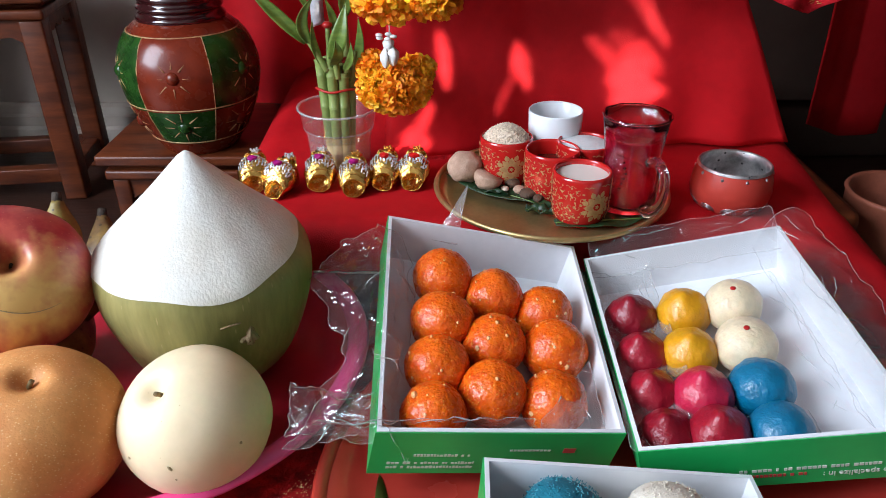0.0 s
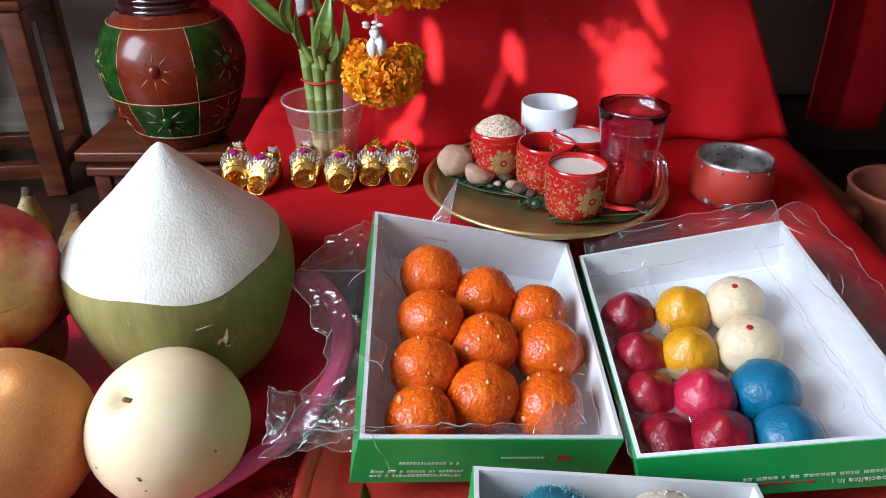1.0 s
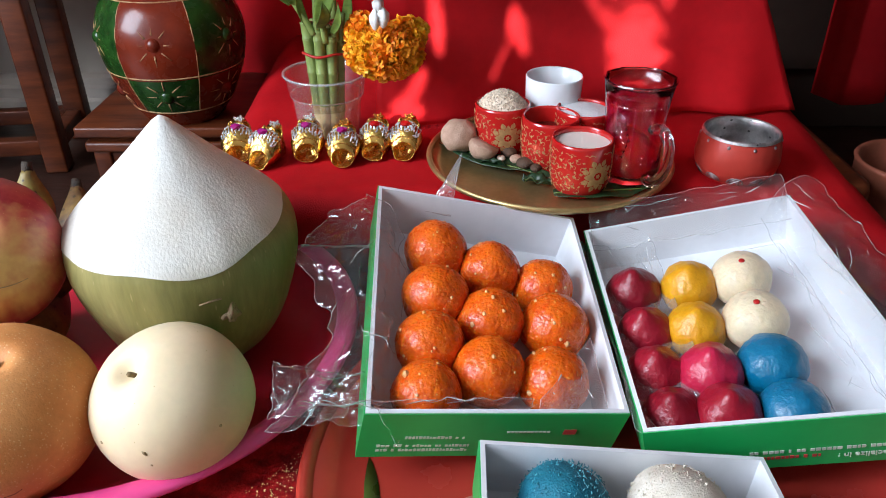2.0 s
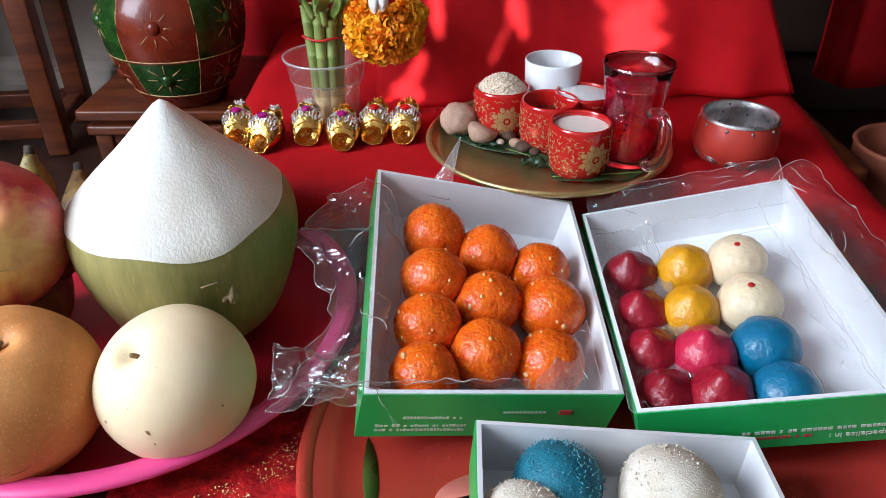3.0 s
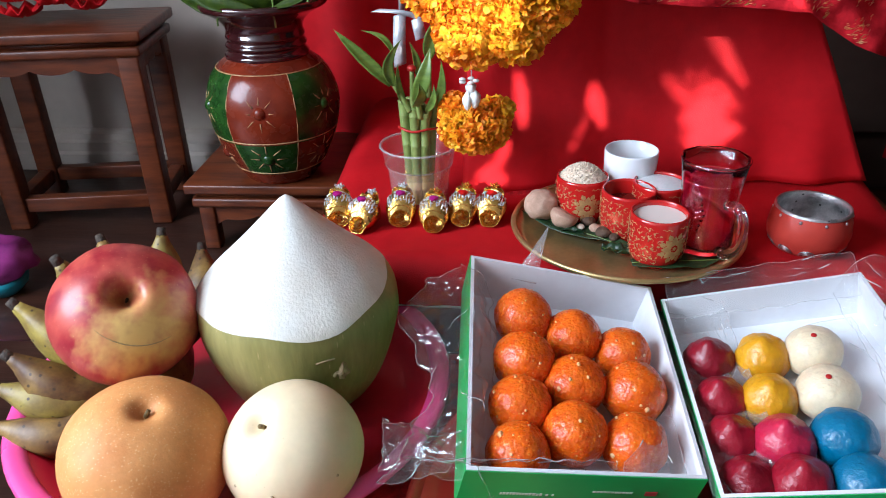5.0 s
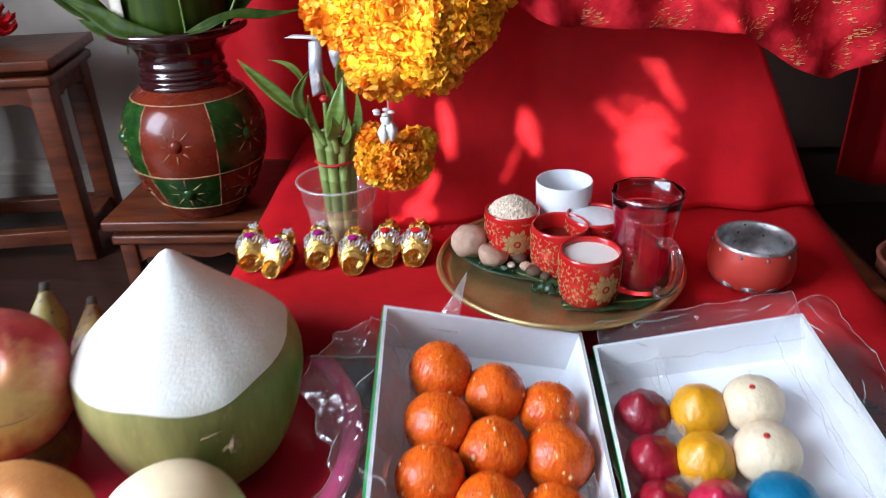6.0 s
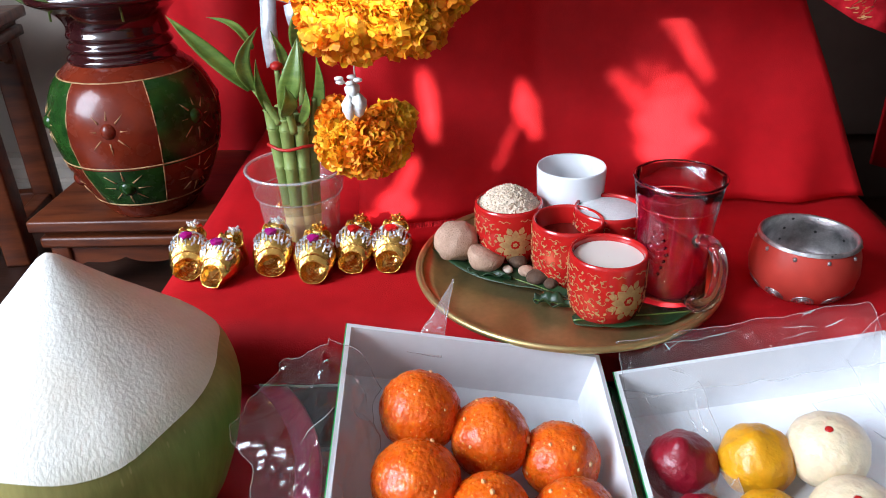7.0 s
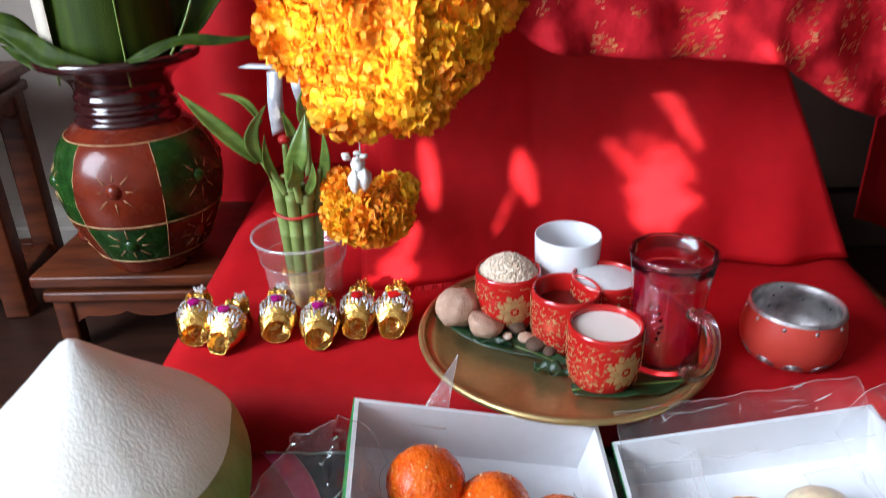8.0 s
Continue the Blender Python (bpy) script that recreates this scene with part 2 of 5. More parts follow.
solid("floor", (-1.6, -1.0, FLOOR - 0.05), (1.5, 1.315, FLOOR), DARK_WOOD, "dark brown polished wooden floor", "floor")
solid("ceiling", (-1.6, -1.0, 2.1), (1.5, 1.315, 2.15), CEIL, "plain white painted ceiling of the room", "ceiling")
solid("wall_north", (-1.6, 1.215, FLOOR), (1.5, 1.315, 2.1), WALL, "pale grey painted wall behind the stands", "wall")
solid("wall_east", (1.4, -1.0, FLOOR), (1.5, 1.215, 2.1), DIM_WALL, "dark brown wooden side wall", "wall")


def skirting():
    """A moulded skirting board: a plain plinth, two steps and a rounded top."""
    prof = [(1.2148, 0.0), (1.188, 0.0), (1.188, 0.030), (1.194, 0.034), (1.194, 0.050), (1.200, 0.054), (1.203, 0.064), (1.209, 0.068), (1.2148, 0.070)]
    bm = bmesh.new()
    a, b = [[bm.verts.new((x, y, FLOOR + z)) for y, z in prof] for x in (-1.5, 1.4)]
    for k in range(len(prof)):
        j = (k + 1) % len(prof)
        bm.faces.new((a[k], b[k], b[j], a[j]))
    bm.faces.new(a), bm.faces.new(b[::-1])
    return tagged(obj("baseboard", bm, WALL, False), "pale painted moulded skirting board along the wall", "baseboard", kind="structure")


skirting()


def west_wall():
    """The side wall, with the window opening that lets the daylight in."""
    bm = bmesh.new()
    y0, y1, z0, z1 = -0.68, 0.44, 0.30, 1.42
    slab(bm, (-1.6, -1.0, FLOOR), (-1.5, 1.215, z0))
    slab(bm, (-1.6, -1.0, z1), (-1.5, 1.215, 2.1))
    slab(bm, (-1.6, -1.0, z0), (-1.5, y0, z1))
    slab(bm, (-1.6, y1, z0), (-1.5, 1.215, z1))
    return tagged(obj("wall_west", bm, WALL, False), "pale painted side wall with a window opening", "wall", kind="structure")


west_wall()
# Unseen stub, added to keep the window light off the back wall.
solid("shade_partition", (-1.5, 0.58, FLOOR), (-0.96, 0.66, 2.1), WALL, "unseen wall stub added to shade the back wall", "wall")


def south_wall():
    """The unseen wall behind the camera, with holes added to shape the sun patches."""
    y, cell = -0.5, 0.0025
    # gaps: middle on the far cloth (x, y, z), half width, half height, lean, share of the cells left open
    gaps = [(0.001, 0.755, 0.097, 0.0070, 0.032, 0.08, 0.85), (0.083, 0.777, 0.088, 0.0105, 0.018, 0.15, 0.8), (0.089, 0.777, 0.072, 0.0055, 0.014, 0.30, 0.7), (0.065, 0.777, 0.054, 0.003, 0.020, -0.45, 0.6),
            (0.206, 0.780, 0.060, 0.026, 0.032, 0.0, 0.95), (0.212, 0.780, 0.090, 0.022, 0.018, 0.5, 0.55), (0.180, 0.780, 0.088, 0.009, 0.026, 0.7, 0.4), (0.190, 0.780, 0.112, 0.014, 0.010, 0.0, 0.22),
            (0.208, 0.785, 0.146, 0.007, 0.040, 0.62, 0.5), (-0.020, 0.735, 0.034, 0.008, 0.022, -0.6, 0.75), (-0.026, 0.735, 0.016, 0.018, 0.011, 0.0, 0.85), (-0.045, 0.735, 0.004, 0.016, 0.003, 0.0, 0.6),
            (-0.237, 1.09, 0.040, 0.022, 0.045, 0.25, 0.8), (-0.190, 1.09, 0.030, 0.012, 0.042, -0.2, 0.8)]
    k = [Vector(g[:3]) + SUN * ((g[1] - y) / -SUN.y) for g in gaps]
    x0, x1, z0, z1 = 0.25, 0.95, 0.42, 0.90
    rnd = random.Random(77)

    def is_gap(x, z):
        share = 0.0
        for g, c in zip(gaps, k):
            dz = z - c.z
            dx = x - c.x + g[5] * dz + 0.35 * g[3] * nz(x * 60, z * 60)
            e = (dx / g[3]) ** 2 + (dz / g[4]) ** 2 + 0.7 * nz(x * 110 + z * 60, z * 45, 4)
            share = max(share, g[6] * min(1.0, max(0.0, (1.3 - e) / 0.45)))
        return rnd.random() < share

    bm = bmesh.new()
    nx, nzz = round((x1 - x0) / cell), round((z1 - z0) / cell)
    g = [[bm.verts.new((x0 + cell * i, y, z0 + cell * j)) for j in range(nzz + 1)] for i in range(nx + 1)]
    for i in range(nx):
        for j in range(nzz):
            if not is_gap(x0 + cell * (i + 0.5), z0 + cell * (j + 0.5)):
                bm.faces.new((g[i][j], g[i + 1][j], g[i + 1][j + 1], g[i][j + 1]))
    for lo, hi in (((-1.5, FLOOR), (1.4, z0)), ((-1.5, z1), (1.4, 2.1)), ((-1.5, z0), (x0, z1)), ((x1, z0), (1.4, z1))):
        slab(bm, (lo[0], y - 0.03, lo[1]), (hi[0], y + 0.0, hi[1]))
    return tagged(obj("wall_south", bm, BOUNCE_WALL, False), "unseen wall with gaps added to shape the sun patches", "wall", kind="structure")


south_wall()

# ---------------------------------------------------------------- tables and cloths
low_table = thing("low_table", "low dark wooden table that carries the fruit and sweets", "table")
part("tabletop", slab(bmesh.new(), (-0.62, -0.1, TABLE - 0.03), (0.62, 0.56, TABLE), 0.006), DARK_WOOD, low_table)
for x in (-0.56, 0.56):
    for yy in (-0.04, 0.50):
        part("leg", slab(bmesh.new(), (x - 0.025, yy - 0.025, FLOOR), (x + 0.025, yy + 0.025, TABLE - 0.031), 0.004), DARK_WOOD, low_table)

altar = thing("altar_table", "low dark wooden altar table under a red cloth", "table")
part("tabletop", slab(bmesh.new(), (-0.195, 0.625, CLOTH - 0.035), (0.40, 1.12, CLOTH - 0.004), 0.01), WOOD, altar)
for x, yy in ((-0.17, 0.66), (0.35, 0.66), (-0.17, 1.08), (0.37, 1.08)):
    part("leg", slab(bmesh.new(), (x - 0.02, yy - 0.02, FLOOR), (x + 0.02, yy + 0.02, CLOTH - 0.036), 0.004), WOOD, altar)


def altar_cloth(u, v):
    """v runs from the hem in front over the rounded edge to the back."""
    x0, x1 = -0.212, 0.366
    front = 0.614 - 0.097 * max(0, u - 0.84) / 0.16
    back = 1.12
    xl, xr = x0 - 0.014 * v, x1 + 0.075 * v
    x = xl + (xr - xl) * u
    s = v * 1.25 - 0.25
    if s < 0:                                            # the hanging front
        a = min(1, -s / 0.13) * 1.5
        y, z = front - 0.028 * math.sin(a), CLOTH - 0.028 * (1 - math.cos(a)) - max(0, -s - 0.13) * 0.14
        z -= 0.002 * nz(x * 30, 0, 2)
    else:
        y = front + (back - front) * s
        z = CLOTH + 0.0012 * nz(x * 9, y * 9, 1)
    side = min(u, 1 - u)
    if side < 0.05:                                      # the sides droop a little
        z -= 0.02 * (1 - side / 0.05) ** 2
    return x, y, z


table_cloth = tagged(obj("red_tablecloth", sheet(altar_cloth, 60, 70, -0.002), RED_CLOTH), "plain deep red cloth over the altar table", "tablecloth")


def hanging_cloth(u, v):
    xl, xr = -0.062 + 0.02 * v, 0.390 - 0.225 * v
    x = xl + (xr - xl) * u
    y = 0.737 + 0.04 * min(1, max(0, (x + 0.03) / 0.12)) + 0.02 * max(0, u - 0.7)
    z = CLOTH + 0.006 + 0.47 * v
    y += 0.004 * nz(x * 14, z * 5, 3) + 0.010 * (1 - v) ** 6 * nz(x * 20, 0, 1) + 0.03 * v
    return x, y, z


upper_cloth = thing("hanging_red_cloth", "bright red cloth hanging behind the offerings, with a fringed hem", "cloth")
part("cloth", sheet(hanging_cloth, 60, 60, 0.002), RED_SATIN, upper_cloth)


def back_cloth(u, v):
    x = -0.36 + 0.62 * u
    z = FLOOR + 0.002 + 0.91 * v
    return x, 1.105 + 0.012 * nz(x * 16, z * 3) + 0.006 * math.sin(x * 60), z


tagged(obj("red_back_curtain", sheet(back_cloth, 70, 30, 0.002), RED_SATIN), "red cloth curtain hanging at the back of the altar", "curtain")

# ---------------------------------------------------------------- sweet boxes


def sweet_box(label, corners, depth=0.043, rim=0.0034):
    """corners of the rim: back left, back right, front right, front left."""
    c = [Vector(p) for p in corners]
    down = -((c[1] - c[3]).cross(c[0] - c[2])).normalized()
    if down.z > 0:
        down = -down
    mid = sum(c, Vector()) / 4
    box = thing("sweet_box", label, "box", group="sweet boxes")
    low = [p + depth * down for p in c]

    def shrink(ps, d):
        out = []
        for i, p in enumerate(ps):
            a, b = (ps[i - 1] - p).normalized(), (ps[(i + 1) % 4] - p).normalized()
            out.append(p + d * (a + b))
        return out

    skin, inner = shrink(c, 0.0007), shrink(c, rim)
    lskin, linner = shrink(low, 0.0007), shrink(low, rim)
    part("floor_panel", hexa(bmesh.new(), [p - 0.0016 * down for p in lskin[::-1]] and lskin[::-1] + [p - 0.0016 * down for p in lskin[::-1]]), WHITE_CARD, box, smooth=False)
    for i in range(4):
        j = (i + 1) % 4
        bm = hexa(bmesh.new(), [lskin[i], lskin[j], linner[j], linner[i], skin[i], skin[j], inner[j], inner[i]])
        part("inner_wall", bm, WHITE_CARD, box, "white card lining", False)
        bm = hexa(bmesh.new(), [low[i], low[j], lskin[j], lskin[i], c[i] + 0.0008 * down, c[j] + 0.0008 * down, skin[j] + 0.0008 * down, skin[i] + 0.0008 * down])
        part("outer_wall", bm, GREEN_CARD, box, "glossy green printed card", False)
    return box, c, down


BOX_A = [(-0.045, 0.541, 0.026), (0.114, 0.560, -0.014), (0.118, 0.354, -0.036), (-0.041, 0.336, -0.018)]
BOX_B = [(0.121, 0.551, -0.021), (0.274, 0.533, 0.021), (0.283, 0.322, -0.002), (0.1215, 0.339, -0.037)]
BOX_C = [(0.024, 0.323, -0.025), (0.189, 0.325, -0.042), (0.185, 0.115, -0.030), (0.018, 0.110, -0.022)]
box_a, _, down_a = sweet_box("green and white card box full of orange laddus", BOX_A)
box_b, _, down_b = sweet_box("green and white card box of coloured sweets in film", BOX_B)
box_c, _, down_c = sweet_box("green and white card box of coconut-dusted sweets", BOX_C, 0.038)


def in_box(corners, down, u, v, drop):
    """A place over the box: u to the right, v to the front, drop below the rim."""
    c = [Vector(p) for p in corners]
    return (1 - v) * ((1 - u) * c[0] + u * c[1]) + v * ((1 - u) * c[3] + u * c[2]) + drop * down


# ---------------------------------------------------------------- trays and fruit
pink = thing("pink_tray", "round crimson plastic tray with bright pink rim under fruit", "tray", pose(-0.240, 0.476, TABLE))
part("tray_base", lathe([(0, 0.004), (0.135, 0.004), (0.150, 0.010), (0.163, 0.026), (0.1645, 0.0255), (0.152, 0.004), (0.14, 0.0), (0, 0)], 72), CRIMSON, pink, "deep crimson inside")
part("rim", lathe([(0.1630, 0.0262), (0.1655, 0.0298), (0.172, 0.0305), (0.178, 0.0298), (0.180, 0.0270), (0.178, 0.0240), (0.170, 0.0238), (0.1646, 0.0252), (0.1630, 0.0262)], 72), PINK, pink, "flat pink rim")
redtray = thing("red_tray", "round red melamine tray with printed fruit under the sweets", "tray", pose(0.107, 0.345, TABLE))
part("tray_base", lathe([(0, 0.004), (0.150, 0.004), (0.168, 0.009), (0.182, 0.0165), (0.1830, 0.0160), (0.170, 0.005), (0.155, 0.0), (0, 0)], 72), TRAY_RED, redtray)
part("rim", lathe([(0.1820, 0.0166), (0.185, 0.0190), (0.189, 0.0200), (0.1915, 0.0190), (0.190, 0.0170), (0.1832, 0.0158), (0.1820, 0.0166)], 72), TRAY_RED, redtray, "rounded red rim")


def coconut():
    t = thing("coconut", "trimmed young coconut with a white cone over green skin", "coconut", pose(-0.184, 0.492, -0.084, 0, 0, 0))
    prof = smooth_line([(0.0005, 0, 0.186), (0.004, 0, 0.184), (0.030, 0, 0.158), (0.056, 0, 0.1335), (0.071, 0, 0.119), (0.0800, 0, 0.105), (0.0805, 0, 0.082), (0.073, 0, 0.050), (0.061, 0, 0.022), (0.044, 0, 0.004), (0.02, 0, 0.0), (0.0005, 0, 0.0)], 8)
    seg = 72

    def edge(a):
        w = math.atan2(math.sin(a + 1.15), math.cos(a + 1.15))
        return 0.110 + 0.004 * math.cos(a) + 0.0015 * math.sin(3 * a + 1) + 0.001 * math.sin(7 * a) - 0.006 * math.exp(-(w / 0.5) ** 2)

    for name, top, material, label in (("trimmed_husk", True, HUSK, "white fibrous trimmed husk"), ("shell", False, GREENSHELL, "smooth green skin")):
        bm = bmesh.new()
        rings = []
        zs = [(p.x, p.z) for p in prof]
        n = 26
        for k in range(n + 1):
            ring = []
            for i in range(seg):
                a = 2 * math.pi * i / seg
                e = edge(a)
                z = (0.186 + (e - 0.186) * k / n) if top else (e + (0.0 - e) * k / n)
                r = np.interp(-z, [-q[1] for q in zs], [q[0] for q in zs])
                lump = 1 + 0.02 * nz(3 * math.cos(a), 3 * math.sin(a), z * 30) + (0.005 * nz(14 * math.cos(a), 14 * math.sin(a), z * 60) if top else 0)
                if top and k == n:
                    r *= 1.0
                r = r * lump + (0.0006 if top else 0)
                ring.append(bm.verts.new((r * math.cos(a), r * math.sin(a), z)))
            rings.append(ring)
        for a, b in zip(rings, rings[1:]):
            for i in range(seg):
                bm.faces.new((b[i], b[(i + 1) % seg], a[(i + 1) % seg], a[i]))
        bm.faces.new(rings[-1][::-1] if not top else rings[0])
        part(name, bm, material, t, label)
    return t


nut_thing = coconut()
part("scar", ball(bmesh.new(), (0.0445, -0.0618, 0.071), (0.0050, 0.0040, 0.0082), 4, 0.7, 420), HUSK_OLD, nut_thing, "pale brown scar")
part("scratch", tube(bmesh.new(), [(0.030, -0.0745, 0.084), (0.036, -0.0722, 0.085), (0.043, -0.0688, 0.0852)], 0.0006, 5), HUSK_OLD, nut_thing, "thin pale scratch")


def pome(bm, r, h, dimple, dw, shoulder=1.0, seed=0):
    """A round fruit with a stem dimple, standing on z = 0."""
    prof = []
    n = 60
    for k in range(n + 1):
        th = math.pi * k / n
        rr = r * math.sin(th) ** (0.92)
        z = h / 2 + h / 2 * math.cos(th)
        z -= dimple * math.exp(-(rr / dw) ** 2) if th < 1.5 else -0.4 * dimple * math.exp(-(rr / dw) ** 2)
        prof.append((max(rr, 0.0002), z))
    b = lathe(prof, 48, lambda a, q, z: (q * (1 + 0.025 * nz(1.5 * math.cos(a) + seed, 1.5 * math.sin(a), z * 14) * shoulder), z))
    return b


def pear(name, label, m, r, h, material, seed):
    t = thing(name, label, "pear", m)
    b = pome(None, r, h, 0.0105, 0.0085, 1.3, seed)
    bmesh.ops.translate(b, verts=b.verts[:], vec=(0, 0, -h / 2))
    part("flesh", b, material, t)
    part("stalk", tube(bmesh.new(), smooth_line([(0, 0, h / 2 - 0.013), (0.0005, 0, h / 2 - 0.009), (0.002, -0.001, h / 2 - 0.0045)], 4), 0.0016, 8), STALK_BROWN, t, "short dry brown stalk")
    return t


def aim(centre, axis, spin=0.0):
    """The pose at centre whose z points along the axis."""
    return Matrix.Translation(centre) @ Vector(axis).to_track_quat("Z", "Y").to_matrix().to_4x4() @ pose(0, 0, 0, 0, 0, spin)


white_pear = pear("white_pear", "round pale cream pear with small brown marks", aim((-0.162, 0.368, -0.037), (-0.38, -0.334, 0.856)), 0.0490, 0.092, PEAR_W, 3)
russet_pear = pear("russet_pear", "round golden brown russet pear with pale dots", aim((-0.262, 0.356, -0.035), (0.21, -0.105, 0.97)), 0.0577, 0.098, PEAR_B, 9)

# ---------------------------------------------------------------- vase on its stand
VX, VY, VZ = -0.325, 0.942, -0.066
vase = thing("clay_vase", "glazed clay vase with red and green sun panels", "vase", pose(VX, VY, VZ, 0, 0, 4))
VP = [(0.046, 0.0), (0.050, 0.004), (0.066, 0.030), (0.080, 0.062), (0.0875, 0.095), (0.086, 0.120), (0.076, 0.145), (0.062, 0.160), (0.054, 0.166)]


def vase_r(z):
    return float(np.interp(z, [p[1] for p in VP], [p[0] for p in VP]))


line = smooth_line([(r, 0, z) for r, z in VP], 6)
bm = lathe([(p.x, p.z) for p in line], 72)
bmesh.ops.contextual_create(bm, geom=[e for e in bm.edges if e.is_boundary and e.verts[0].co.z < 0.001])
for f in bm.faces:
    c = f.calc_center_median()
    a = (math.degrees(math.atan2(c.y, c.x)) + 90 + 30 + 3600) % 360
    col = int(a // 60.0)
    row = 0 if c.z > 0.070 else 1
    f.material_index = 0 if (c.z < 0.022 or c.z > 0.154) else (col + row) % 2
part("belly", bm, [VASE_RED, VASE_GREEN], vase, "red and green glazed panels")
neck = [(0.054, 0.1655), (0.0545, 0.170), (0.050, 0.176), (0.0525, 0.181), (0.049, 0.187), (0.051, 0.192), (0.049, 0.199), (0.052, 0.208), (0.062, 0.218), (0.078, 0.226), (0.083, 0.230), (0.082, 0.236), (0.074, 0.236), (0.058, 0.226), (0.046, 0.21), (0.044, 0.17)]
part("neck", lathe([(p.x, p.z) for p in smooth_line([(r, 0, z) for r, z in neck], 4)], 64), VASE_DARK, vase, "dark brown glazed ribbed neck")


def on_vase(a, z, out=0.0):
    r = vase_r(z) + out
    return Vector((r * math.cos(a), r * math.sin(a), z))


def deg(a):
    return math.radians(a - 90)


for z in (0.022, 0.070, 0.154):
    bm = bmesh.new()
    ring = [on_vase(2 * math.pi * k / 72, z, 0.0002) for k in range(73)]
    part("incised_ring", tube(bm, ring, 0.0011, 5, caps=False), VASE_LINE, vase, "cream incised line")
for k in range(6):
    a = deg(-30 + 60 * k)
    bm = tube(bmesh.new(), [on_vase(a, 0.022 + 0.132 * i / 20, 0.0002) for i in range(21)], 0.0009, 5)
    part("incised_line", bm, VASE_LINE, vase, "cream incised line")
for row, z in ((0, 0.111), (1, 0.046)):
    for k in range(6):
        a = deg(60 * k)
        bm = ball(bmesh.new(), on_vase(a, z, -0.0045), (0.0095, 0.0095, 0.0095), 3)
        part("boss", bm, VASE_RED if (k + row) % 2 == 0 else VASE_GREEN, vase)
        for i in range(8):
            b = math.pi * i / 4
            pts = []
            for d in (0.0115, 0.017, 0.025):
                zz = z + d * math.sin(b) * (1 if row == 0 else 0.85)
                pts.append(on_vase(a + d * math.cos(b) / vase_r(z), zz, 0.0003))
            part("ray", tube(bmesh.new(), pts, 0.0009, 5, taper=lambda q: 1.3 - 0.8 * q), VASE_LINE, vase, "cream incised ray")


def wood_stand(name, label, x0, x1, y0, y1, top, foot, leg, turn=0.0):
    """Built square, then turned about its front corner by turn degrees."""
    t = thing(name, label, "stand" if name == "vase_stand" else "stool", pose(x1, y0, 0, 0, 0, turn) @ pose(-x1, -y0, 0))
    part("top_board", slab(bmesh.new(), (x0, y0, top - 0.014), (x1, y1, top), 0.003), WOOD, t)
    part("moulding", slab(bmesh.new(), (x0 + 0.012, y0 + 0.012, top - 0.022), (x1 - 0.012, y1 - 0.012, top - 0.0145)), WOOD, t)
    part("moulding", slab(bmesh.new(), (x0 + 0.006, y0 + 0.006, top - 0.036), (x1 - 0.006, y1 - 0.006, top - 0.0225), 0.004), WOOD, t)
    for cx, cy in ((x0 + 0.012 + leg / 2, y0 + 0.012 + leg / 2), (x1 - 0.012 - leg / 2, y0 + 0.012 + leg / 2), (x0 + 0.012 + leg / 2, y1 - 0.012 - leg / 2), (x1 - 0.012 - leg / 2, y1 - 0.012 - leg / 2)):
        part("leg", slab(bmesh.new(), (cx - leg / 2, cy - leg / 2, foot), (cx + leg / 2, cy + leg / 2, top - 0.0365), 0.003), WOOD, t)

    def apron(p, q, d, n=36):
        """A scalloped board from p to q."""
        p, q, d = Vector(p), Vector(q), Vector(d)
        bm = bmesh.new()
        rows = []
        for i in range(n + 1):
            s = i / n
            dep = 0.016 + 0.007 * abs(math.sin(3 * math.pi * s)) ** 0.7 + 0.014 * (max(0, abs(2 * s - 1) - 0.82) / 0.18) ** 1.5
            o = p + (q - p) * s
            rows.append([bm.verts.new(o + w) for w in (Vector(), d, d - Vector((0, 0, dep)), -Vector((0, 0, dep)))])
        for a, b in zip(rows, rows[1:]):
            for k in range(4):
                bm.faces.new((a[k], a[(k + 1) % 4], b[(k + 1) % 4], b[k]))
        bm.faces.new(rows[0]), bm.faces.new(rows[-1][::-1])
        return bm

    zt = top - 0.0365
    i = 0.012 + leg
    part("apron", apron((x0 + i, y0 + 0.016, zt), (x1 - i, y0 + 0.016, zt), (0, 0.010, 0)), WOOD, t, smooth=False)
    part("apron", apron((x0 + i, y1 - 0.026, zt), (x1 - i, y1 - 0.026, zt), (0, 0.010, 0)), WOOD, t, smooth=False)
    part("apron", apron((x1 - 0.026, y0 + i, zt), (x1 - 0.026, y1 - i, zt), (0.010, 0, 0)), WOOD, t, smooth=False)
    part("apron", apron((x0 + 0.016, y0 + i, zt), (x0 + 0.016, y1 - i, zt), (0.010, 0, 0)), WOOD, t, smooth=False)
    if top - foot > 0.2:
        zb = foot + 0.026
        for lo, hi in (((x0 + i, y0 + 0.018, zb), (x1 - i, y0 + 0.038, zb + 0.022)), ((x0 + i, y1 - 0.038, zb), (x1 - i, y1 - 0.018, zb + 0.022)),
                       ((x1 - 0.038, y0 + i, zb), (x1 - 0.018, y1 - i, zb + 0.022)), ((x0 + 0.018, y0 + i, zb), (x0 + 0.038, y1 - i, zb + 0.022))):
            part("stretcher", slab(bmesh.new(), lo, hi, 0.002), WOOD, t)
    return t


wood_stand("vase_stand", "low carved brown wooden stand under the vase", -0.452, -0.205, 0.888, 1.11, VZ, FLOOR, 0.022)
wood_stand("plant_stool", "tall carved brown wooden stool beside the vase", -0.775, -0.508, 0.970, 1.150, 0.123, FLOOR, 0.030, 8)

